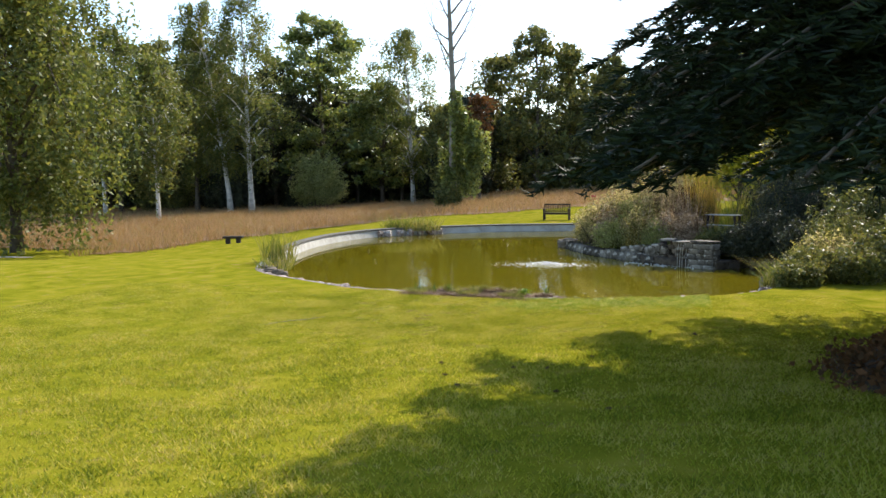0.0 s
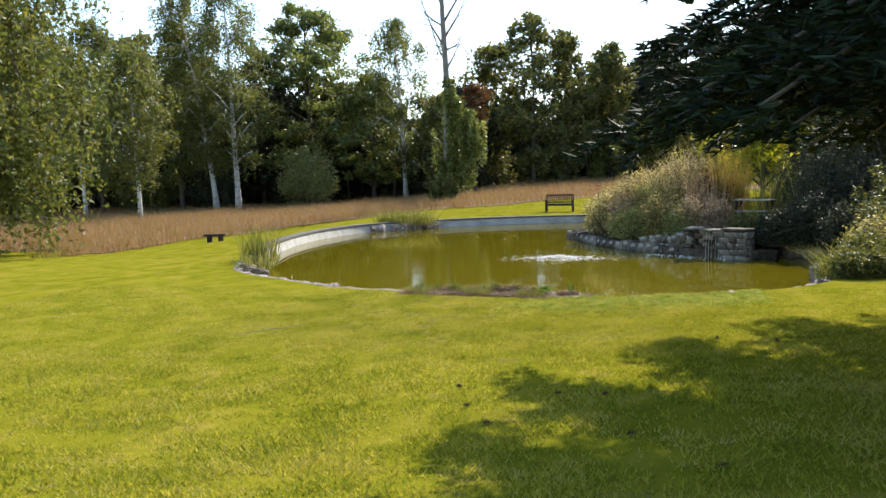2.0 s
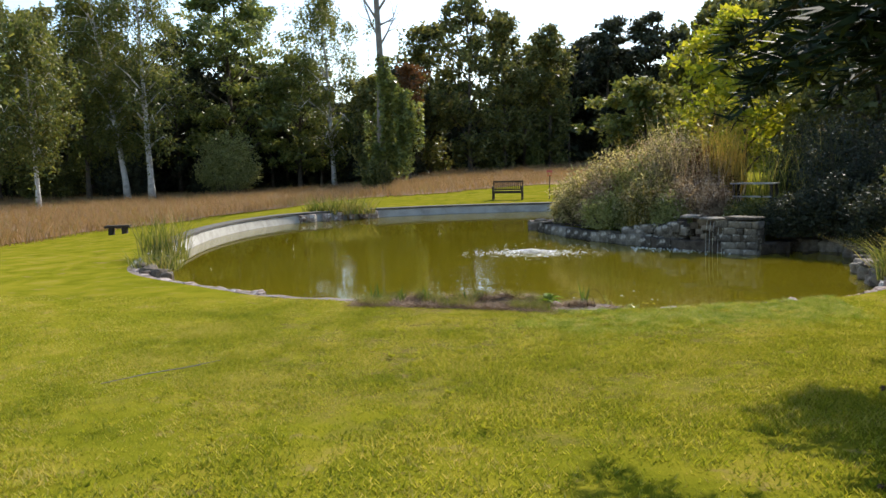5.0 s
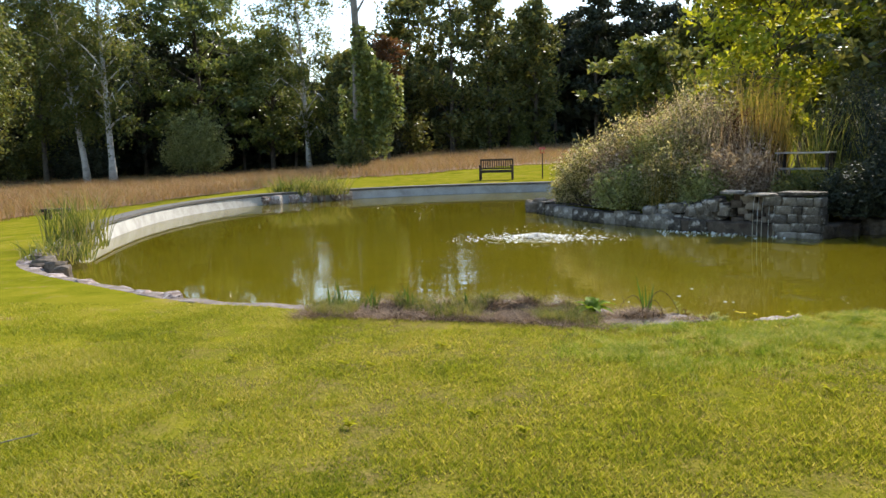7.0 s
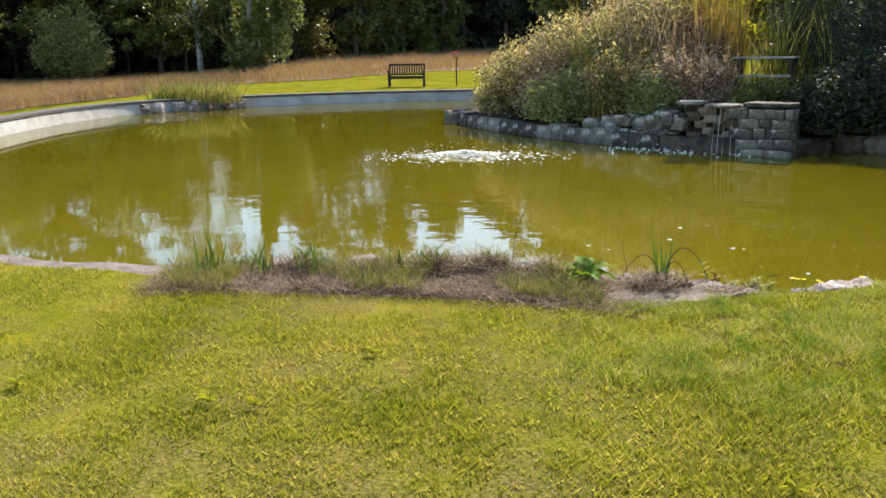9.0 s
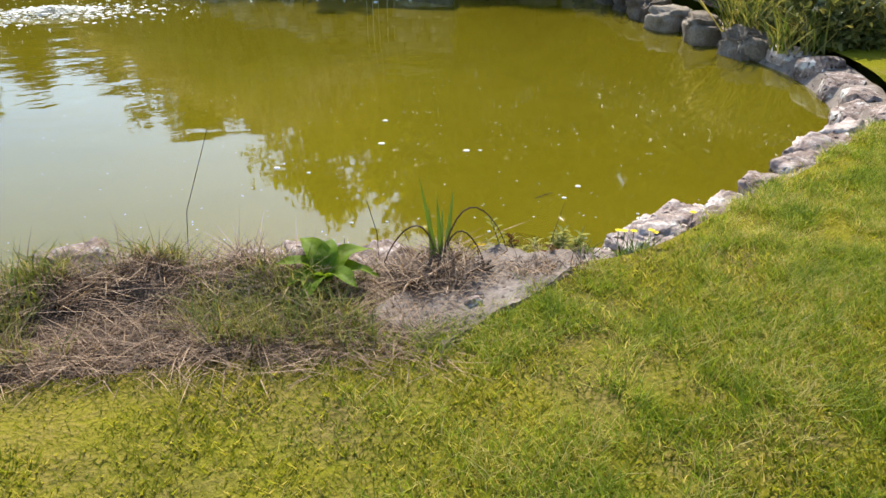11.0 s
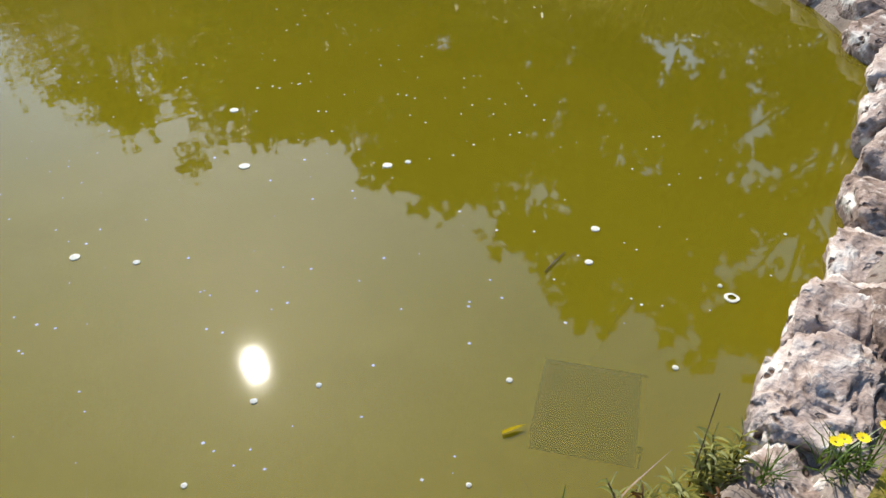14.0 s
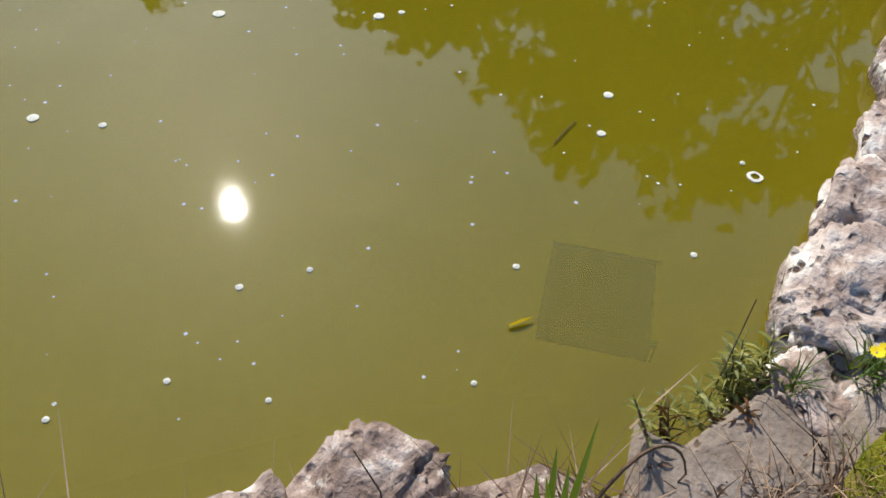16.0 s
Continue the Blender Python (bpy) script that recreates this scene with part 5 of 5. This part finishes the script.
for x, y, z in ((2.195, 20.005, 0.29), (2.222, 19.998, 0.285), (2.25, 19.972, 0.29), (2.33, 19.957, 0.285), (2.338, 19.938, 0.28), (2.64, 20.05, 0.28)):
    flower_head(x, y, z, 0.034)
make_reeds("grass_tuft", "grass tuft in a crack of the rim", 2.28, 20.0, 0.07, 0.05, 0.09, 60, IRIS, 440, z=0.2, width=0.006, lean=0.9)
make_reeds("grass_tuft", "grass tuft in a crack of the rim", 2.10, 20.09, 0.035, 0.03, 0.09, 34, IRIS, 441, z=0.2, width=0.005, lean=0.7)
make_reeds("grass_tuft", "dry grass tuft beside the slab", 1.93, 19.88, 0.10, 0.06, 0.10, 90, STRAW, 442, z=0.22, width=0.005, lean=0.9)
rosette = thing("houseleek", "small grey-purple rosette plant on the slab", "plant", 1.54, 19.99, 0.235)
for k in range(12):
    g = Geo()
    a = k * 2.4
    strap_leaf(g, (0, 0, 0), (math.cos(a) * 0.05, math.sin(a) * 0.05, 0.02 + 0.003 * k), 0.016, (0, 0, 0.006), 4)
    part("leaf", g.mesh("leaf", WALL_STONE), WALL_STONE, rosette)

# ---- the bank's waterfall wall ----
a, b = Vector((5.42, 28.16, 0)), Vector((3.75, 29.38, 0))
along = (b - a).normalized()
face = Vector((along.y, -along.x, 0)) if along.y * 0 - along.x * -1 < 0 else Vector((-along.y, along.x, 0))
if face.y > 0:
    face = -face
wall_turn = math.degrees(math.atan2(along.y, along.x))
pier = thing("stone_pier", "square masonry pier beside the waterfall", "wall", a.x, a.y, 0)
rng = np.random.default_rng(91)
for row in range(5):
    s = -0.02 - 0.08 * rng.random()
    while s < 0.70:
        w = rng.uniform(0.12, 0.42)
        me = stone_mesh(600 + row * 10 + int(s * 20), w * 1.23, 0.5, 0.205, 4, 0.045, FALL_STONE, 0.17)
        ob = part("stone", me, FALL_STONE, pier)
        p = along * (s + w / 2) + face * rng.uniform(-0.025, 0.01) - face * 0.1
        ob.matrix_local = pose(p.x, p.y, 0.02 + row * 0.160 + rng.normal() * 0.006, rng.normal() * 1.5, rng.normal() * 1.5, wall_turn + rng.normal() * 2)
        s += w
for k, (s, w) in enumerate(((0.34, 0.92), (1.08, 0.72), (1.66, 0.5))):
    cap = part("cap_slab", stone_mesh(650 + k, w, 0.66, 0.075, 4, 0.06, FALL_STONE, 0.3), FALL_STONE)
    p = a + along * s - face * 0.12
    cap.matrix_world = pose(p.x, p.y, 0.81 - 0.04 * (k == 1), 0, 0, wall_turn + 5 * k)
    tagged(cap, "flat pale stone slab on top of the wall", "slab")
recess = Geo()
p0, p1 = a + along * 0.66 - face * 0.35, a + along * 1.75 - face * 0.35
recess.add([p0 + Vector((0, 0, -0.3)), p1 + Vector((0, 0, -0.3)), p1 + Vector((0, 0, 0.78)), p0 + Vector((0, 0, 0.78)), p0 - face * 0.2 + Vector((0, 0, -0.3)), p1 - face * 0.2 + Vector((0, 0, -0.3)), p1 - face * 0.2 + Vector((0, 0, 0.78)), p0 - face * 0.2 + Vector((0, 0, 0.78))],
           [(0, 1, 2, 3), (5, 4, 7, 6), (3, 2, 6, 7), (0, 3, 7, 4), (1, 5, 6, 2)])
tagged(part("waterfall_back", recess.mesh("waterfall_back", SOIL), SOIL), "dark wet stone behind the falling water", "wall", kind="structure")
fall = thing("waterfall", "thin streams of falling water over a stone lip", "waterfall", 0, 0, 0)
for k in range(5):
    g = Geo()
    s = 0.80 + 0.10 * k + rng.normal() * 0.015
    p = a + along * s + face * 0.02
    g.tube([p - face * 0.10 + Vector((0, 0, 0.77)), p + Vector((0, 0, 0.74)), p + face * 0.06 + Vector((0, 0, 0.45)), p + face * 0.08 + Vector((0, 0, -0.01))], [0.008, 0.008, 0.004 + 0.003 * (k % 2), 0.008], 6)
    part("stream", g.mesh("stream", FROTH, True), FROTH, fall)
for k in range(34):
    u, h = rng.random(), rng.uniform(0.05, 0.62)
    h *= 1 - 0.45 * u
    p = Vector((3.98, 29.36, 0)).lerp(Vector((2.72, 30.85, 0)), u) + Vector((0.10, 0.09, 0)) * rng.uniform(0.5, 2.2)
    rock("rough lime-streaked block in the bank's wall", p.x, p.y, h, rng.uniform(0.3, 0.5), 0.4, rng.uniform(0.24, 0.36), 700 + k, FALL_STONE, 3, wall_turn - 12, rough=0.09, square=0.27)
for k in range(16):
    p = a + along * (0.78 + 0.9 * ((k * 0.381) % 1)) - face * rng.uniform(0.26, 0.34)
    rock("dark wet block behind the falling water", p.x, p.y, 0.04 + 0.66 * k / 16, rng.uniform(0.22, 0.4), 0.3, rng.uniform(0.16, 0.26), 760 + k, WALL_STONE, 3, wall_turn, rough=0.09, square=0.27)
# low wall stones towards the tip
walked = 0
low = shore_run(19, 23)
for k in range(1, len(low)):
    walked += np.linalg.norm(shore[low[k]] - shore[low[k - 1]])
    if walked < 0.34:
        continue
    walked = 0
    i = low[k]
    ob = part("stone", stone_mesh(740 + k, rng.uniform(0.5, 0.7), 0.42, rng.uniform(0.38, 0.46), 4, 0.05, FALL_STONE, 0.18), FALL_STONE, bank_wall)
    p = shore[i] + outward[i] * 0.14
    ob.matrix_world = pose(p[0], p[1], 0.10 + rng.uniform(-0.03, 0.03), 0, 0, math.degrees(math.atan2(tangent[i][1], tangent[i][0])))
post = Geo()
post.tube([(0, 0, -0.1), (0, 0, 0.34)], [0.13, 0.12], 12)
ob = part("wooden_stump", post.mesh("wooden_stump", BENCH_WOOD), BENCH_WOOD)
ob.matrix_world = pose(4.0, 29.75, height_at(4.0, 29.75))
tagged(ob, "short dark wooden stump on the bank", "stump")

# silvery plank seat among the shrubs
seat = thing("plank_bench", "silver-grey slatted bench half hidden by shrubs", "bench", 5.9, 30.7, height_at(5.9, 30.7), turn=-35)
zs = 1.53 - height_at(5.9, 30.7)
for k in range(5):
    g = Geo()
    g.box(-0.55, -0.22 + 0.09 * k, zs - 0.03, 0.55, -0.14 + 0.09 * k, zs)
    part("slat", g.mesh("slat", PLANK), PLANK, seat)
for sx in (-0.48, 0.48):
    g = Geo()
    g.box(sx - 0.03, -0.18, -0.05, sx + 0.03, -0.12, zs - 0.03)
    g.box(sx - 0.03, 0.12, -0.05, sx + 0.03, 0.18, zs - 0.03)
    part("leg_frame", g.mesh("leg_frame", BENCH_WOOD), BENCH_WOOD, seat)
g = Geo()
g.box(-0.5, -0.2, zs - 0.36, 0.5, -0.14, zs - 0.32)
part("rail", g.mesh("rail", PLANK), PLANK, seat)

# ---- fountain ----
rng = np.random.default_rng(95)
n = 1500
r, q = np.abs(rng.normal(size=n)) * 0.42, rng.uniform(0, 2 * math.pi, n)
c = np.stack([0.35 + r * np.cos(q) * 1.7, 28.9 + r * np.sin(q) * 0.9, 0.10 * np.exp(-(r / 0.35) ** 2) * rng.random(n) + 0.004], 1)
v, f = leaves(rng, c, 0.07, 0.05, 0)
v[:, 2] = np.repeat(c[:, 2], 4) + (v[:, 2] - np.repeat(c[:, 2], 4)) * 0.15
n = 150
r, q = rng.uniform(0.1, 1.0, n) ** 0.5 * 1.5, rng.uniform(0, 2 * math.pi, n)
c = np.stack([0.35 + r * np.cos(q) * 1.25, 28.9 + r * np.sin(q) * 0.9, np.clip(0.26 * (1 - r / 1.6) + rng.normal(size=n) * 0.05, 0.01, 0.4)], 1)
v2, f2 = leaves(rng, c, 0.024, 0.02, 0)
splash = part("fountain_splash", as_mesh("fountain_splash", np.concatenate([v, v2]), np.concatenate([f, f2 + len(v)]), FROTH), FROTH)
tagged(splash, "white bubbling splash of a low fountain", "fountain", kind="stuff")
c = np.stack([rng.uniform(2.8, 4.9, 160), 0 * np.arange(160.0), np.full(160, 0.008)], 1)
c[:, 1] = 29.0 - (c[:, 0] - 4.6) * 0.55 - np.abs(rng.normal(size=160)) * 0.35
v, f = leaves(rng, c, 0.06, 0.04, 0)
tagged(part("splash_foam", as_mesh("splash_foam", v, f, FROTH), FROTH), "white foam specks below the waterfall", "foam", kind="stuff")

# ---- garden furniture and marks ----
bench = thing("garden_bench", "dark slatted wooden garden bench facing the pond", "bench", -1.62, 49.8, height_at(-1.62, 49.8), turn=-2)


def bench_part(name, *boxes):
    g = Geo()
    for b_ in boxes:
        g.box(*b_)
    me = g.mesh(name, BENCH_WOOD)
    return part(name, me, BENCH_WOOD, bench)


for sx in (-0.74, 0.68):
    bench_part("front_leg", (sx, -0.28, -0.03, sx + 0.07, -0.21, 0.62))
    bench_part("back_leg", (sx, 0.22, -0.03, sx + 0.07, 0.29, 0.92))
    bench_part("armrest", (sx - 0.01, -0.32, 0.62, sx + 0.08, 0.24, 0.66))
for k in range(5):
    bench_part("seat_slat", (-0.72, -0.27 + 0.10 * k, 0.40, 0.73, -0.19 + 0.10 * k, 0.43))
bench_part("top_rail", (-0.67, 0.225, 0.84, 0.68, 0.275, 0.92))
bench_part("lower_rail", (-0.67, 0.225, 0.46, 0.68, 0.275, 0.52))
bench_part("seat_rail", (-0.67, -0.26, 0.32, 0.68, -0.22, 0.40))
for k in range(13):
    bench_part("back_slat", (-0.62 + 0.1 * k, 0.235, 0.52, -0.575 + 0.1 * k, 0.262, 0.84))

fx_, fy_ = 0.42, 50.1
feeder = thing("bird_feeder", "thin dark post with a rusty red bird table on top", "bird feeder", fx_, fy_, height_at(fx_, fy_))
g = Geo()
g.tube([(0, 0, -0.2), (0, 0, 0.6), (0.01, 0, 1.15)], [0.03, 0.028, 0.025], 8)
part("post", g.mesh("post", BENCH_WOOD), BENCH_WOOD, feeder)
g = Geo()
g.box(-0.11, -0.09, 1.12, 0.11, 0.09, 1.15)
g.box(-0.09, -0.02, 1.15, -0.06, 0.02, 1.30)
g.box(0.06, -0.02, 1.15, 0.09, 0.02, 1.30)
part("table", g.mesh("table", RED), RED, feeder, "rusty red feeding table")
g = Geo()
g.add([(-0.15, -0.12, 1.29), (0.15, -0.12, 1.29), (0.15, 0.12, 1.29), (-0.15, 0.12, 1.29), (-0.13, 0, 1.39), (0.13, 0, 1.39)], [(0, 1, 5, 4), (2, 3, 4, 5), (0, 4, 3), (1, 2, 5), (3, 2, 1, 0)])
part("roof", g.mesh("roof", RED), RED, feeder, "little pitched red roof")

sx_, sy_ = -17.0, 40.6
seat = thing("stone_bench", "low dark stone seat on two blocks at the meadow's edge", "seat", sx_, sy_, height_at(sx_, sy_), turn=15)
seat.scale = (1.2, 1.2, 1.2)
for name, b_ in (("block", (-0.30, -0.14, -0.05, -0.14, 0.14, 0.22)), ("block", (0.14, -0.14, -0.05, 0.30, 0.14, 0.22)), ("top", (-0.42, -0.18, 0.22, 0.42, 0.18, 0.31))):
    bm = bmesh.new()
    bmesh.ops.create_cube(bm, size=1)
    for v in bm.verts:
        v.co = Vector([b_[i] + (v.co[i] + 0.5) * (b_[i + 3] - b_[i]) for i in range(3)])
    bmesh.ops.bevel(bm, geom=bm.edges[:], offset=0.02, segments=2, affect="EDGES")
    part(name, bm, BENCH_WOOD, seat)

# gravel path under the weeping birch
g = Geo()
line = [(-58, 36.6), (-42, 35.2), (-32, 34.0), (-27, 33.4), (-22.8, 33.2)]
for k, (x, y) in enumerate(line):
    w = 0.8 if k < 4 else 0.15
    for s in (-w, w):
        g.v.append((x, y + s, height_at(x, y + s) + 0.03))
g.f = [(2 * k, 2 * k + 2, 2 * k + 3, 2 * k + 1) for k in range(len(line) - 1)]
tagged(part("gravel_path", g.mesh("gravel_path", GRAVEL), GRAVEL), "pale gravel path under the weeping birch", "path", kind="structure")

# ---- leaf-littered bed under the conifer ----
rng = np.random.default_rng(99)
bx, by = np.meshgrid(np.linspace(-2.2, 4.5, 30), np.linspace(-4.2, 3.4, 32))
mound = 0.30 * smooth_step(0, 1.1, 1.6 - np.hypot((bx - 1.2) / 2.0, by / 2.5) * 1.55)
mound = mound + np.array([[0.05 * noise.noise((a * 2, b * 2, 3)) for a, b in zip(ra, rb)] for ra, rb in zip(bx, by)]) * (mound > 0.01)
X, Y = bx + 6.3, by + 12.4
Z = ground_height(X, Y) + mound - 0.02
ids = np.arange(bx.size).reshape(bx.shape)
q = np.stack([ids[:-1, :-1], ids[:-1, 1:], ids[1:, 1:], ids[1:, :-1]], -1).reshape(-1, 4)
q = q[(mound.ravel()[q] > 0.01).any(1)]
tagged(part("litter_bed", as_mesh("litter_bed", np.stack([X, Y, Z], -1).reshape(-1, 3), q, SOIL, True), SOIL), "mounded bed of bark and dead leaves under the conifer", "flower bed", kind="structure")
k = rng.integers(0, bx.size, 16000)
k = k[mound.ravel()[k] > 0.02]
c = np.stack([X, Y, Z], -1).reshape(-1, 3)[k] + rng.normal(size=(len(k), 3)) * (0.12, 0.12, 0.0) + np.array([0, 0, 1]) * np.abs(rng.normal(size=len(k)))[:, None] * 0.07
v, f = leaves(rng, c, 0.10, 0.06, 0.1)
tagged(part("dead_leaves", as_mesh("dead_leaves", v, f, RUST_LEAF), RUST_LEAF), "rusty dead leaves and low stems on the bed", "leaf litter", kind="stuff")

# ---- small things on the lawn ----
def on_lawn(x, y, dz=0.0):
    return pose(x, y, height_at(x, y) + dz, 0, 0, (x * 137 + y * 71) % 360)


g = Geo()
g.tube([(-0.42, -0.45, 0.03), (-0.1, -0.12, 0.05), (0.1, 0.15, 0.035), (0.38, 0.44, 0.05)], [0.004, 0.006, 0.006, 0.003], 6)
g.tube([(0.1, 0.15, 0.035), (0.3, 0.2, 0.06)], [0.003, 0.002], 5)
ob = part("fallen_stick", g.mesh("fallen_stick", GREY_BARK), GREY_BARK)
ob.matrix_world = pose(-2.73, 16.33, height_at(-2.73, 16.33))
tagged(ob, "thin fallen stick lying on the lawn", "stick")


def cone_mesh(seed):
    g = Geo()
    for k in range(26):
        u = k / 26
        a = k * 2.4
        r = 0.028 * math.sin(math.pi * (0.12 + 0.8 * u))
        o, s = Vector((math.cos(a), math.sin(a), 0)), Vector((-math.sin(a), math.cos(a), 0))
        p = Vector((0, 0, 0.075 * u))
        g.add([p + o * r * 0.3 - s * 0.007, p + o * r * 0.3 + s * 0.007, p + o * r * 1.2 + s * 0.005 + Vector((0, 0, 0.01)), p + o * r * 1.2 - s * 0.005 + Vector((0, 0, 0.01))], [(0, 1, 2, 3)])
    g.tube([(0, 0, 0), (0, 0, 0.07)], [0.014, 0.006], 6)
    return g.mesh("pine_cone", CONE)


cone = cone_mesh(1)
for x, y in ((1.9, 12.6), (2.35, 12.5), (1.15, 12.2), (2.9, 13.4), (3.6, 15.5), (1.45, 11.6), (3.2, 10.4), (4.3, 15.2), (2.6, 11.2), (0.9, 13.0)):
    ob = part("pine_cone", cone, CONE)
    ob.matrix_world = on_lawn(x, y, 0.022) @ pose(0, 0, 0, 80, 0, 0) @ Matrix.Scale(0.8, 4)
    tagged(ob, "brown pine cone fallen on the lawn", "pine cone", "pine cones on the lawn")


def weed_leaf(length):
    g = Geo()
    strap_leaf(g, (0, 0, 0.01), (length, 0, 0.03), length * 0.32, (0, 0, 0.012), 5)
    return g.mesh("leaf", BLADE)


weed_leaves = [weed_leaf(r) for r in (0.036, 0.048, 0.06)]
rng = np.random.default_rng(611)
for k, (x, y) in enumerate([(-0.74, 18.3), (-0.95, 18.35), (0.1, 17.2), (-1.5, 17.4), (0.4, 16.9), (1.2, 17.5), (-0.3, 18.9), (-1.9, 18.6), (0.9, 18.8), (-2.4, 17.2), (0.2, 15.6), (-1.2, 16.2), (1.8, 16.6), (-0.6, 17.0), (2.2, 17.6), (-2.0, 15.4), (0.6, 14.6), (-1.4, 14.4)]):
    weed = thing("weed", "flat green weed rosette in the lawn", "weed", x, y, height_at(x, y) + 0.006, "weeds in the lawn")
    for j in range(11):
        ob = part("leaf", weed_leaves[(k + j % 2) % 3], BLADE, weed)
        ob.matrix_local = pose(0, 0, 0.001 * j, 0, rng.normal() * 6, j * 137.5 + rng.normal() * 10)

# ---- on and under the water ----
rng = np.random.default_rng(123)


def disc(x, y, r, hole=0.0, name="foam_fleck", label="small white foam fleck on the water"):
    g = Geo()
    n = 16
    rad = [r * (1 + 0.18 * noise.noise((x * 9 + math.cos(t) * 2, y * 9 + math.sin(t) * 2, 1))) for t in np.linspace(0, 2 * math.pi, n, endpoint=False)]
    for k in range(n):
        a = 2 * math.pi * k / n
        for q, z in ((hole, 0.004), (1.0, 0.003), (1.0, -0.002)):
            g.v.append((math.cos(a) * rad[k] * q, math.sin(a) * rad[k] * q, z + (0.003 if q < 1 and hole == 0 else 0)))
    for k in range(n):
        k2 = (k + 1) % n
        g.f += [(3 * k, 3 * k + 1, 3 * k2 + 1, 3 * k2), (3 * k + 1, 3 * k + 2, 3 * k2 + 2, 3 * k2 + 1)]
    ob = part(name, g.mesh(name, FOAM), FOAM)
    ob.matrix_world = pose(x, y, 0.001)
    return tagged(ob, label, "foam", "foam on the water")


disc(2.827, 20.616, 0.024, 0.55, "foam_ring", "small ring of white foam on the water")
for x, y, r in ((2.803, 21.169, 0.016), (2.627, 21.046, 0.014), (2.853, 20.678, 0.008), (2.418, 20.533, 0.009), (2.017, 20.807, 0.009), (2.517, 22.03, 0.02), (2.60, 22.0, 0.012),
                (2.07, 22.40, 0.022), (0.895, 21.134, 0.008), (1.293, 20.867, 0.007), (1.145, 21.059, 0.008), (1.68, 20.605, 0.007), (1.423, 21.203, 0.010), (1.594, 21.14, 0.008), (1.306, 22.206, 0.018), (1.454, 22.04, 0.012), (2.3, 22.9, 0.02)):
    disc(x, y, r)
n = 420
c = np.stack([rng.uniform(-0.6, 3.6, n), rng.uniform(20.6, 24.5, n), np.full(n, 0.003)], 1)
c = c[shore_distance(c[:, 0], c[:, 1]) < -0.1]
r = rng.uniform(0.002, 0.007, len(c))[:, None]
a = rng.uniform(0, 6.28, len(c))
e1 = np.stack([np.cos(a), np.sin(a), 0 * a], 1) * r
e2 = np.stack([-np.sin(a), np.cos(a), 0 * a], 1) * r
v = np.stack([c - e1, c - e2, c + e1, c + e2], 1).reshape(-1, 3)
tagged(part("water_specks", as_mesh("water_specks", v, np.arange(len(v)).reshape(-1, 4), FOAM), FOAM), "pale specks drifting on the water", "debris", kind="stuff")
g = Geo()
strap_leaf(g, (-0.035, 0, 0.003), (0.035, 0.01, 0.005), 0.017, (0, 0, 0.002), 6)
ob = part("floating_leaf", g.mesh("floating_leaf", PETAL), PETAL)
ob.matrix_world = pose(1.89, 20.658, 0.006, 0, 0, -25)
tagged(ob, "single yellow leaf floating on the water", "leaf")
g = Geo()
g.tube([(-0.06, -0.03, 0.003), (0, 0, 0.004), (0.07, 0.03, 0.003)], [0.002, 0.0025, 0.0015], 5)
ob = part("floating_twig", g.mesh("floating_twig", CONE), CONE)
ob.matrix_world = pose(2.534, 21.12, 0.002, 0, 0, -10)
tagged(ob, "thin brown twig floating on the water", "twig")
basket = thing("planting_basket", "square dark planting basket sunk under the murky water", "basket", 2.17, 20.63, -0.06, turn=35.5)
for k in range(4):
    g = Geo()
    m = pose(0, 0, 0, 0, 0, 90 * k)
    g.box(-0.15, 0.138, -0.06, 0.15, 0.15, 0.0, m)
    g.box(-0.152, 0.136, 0.0, 0.152, 0.152, 0.012, m)
    part("side", g.mesh("side", POND_BED if k == 2 else BASKET), BASKET, basket)
g = Geo()
g.box(-0.138, -0.138, -0.06, 0.138, 0.138, 0.004)
part("soil", g.mesh("soil", BASKET), BASKET, basket)
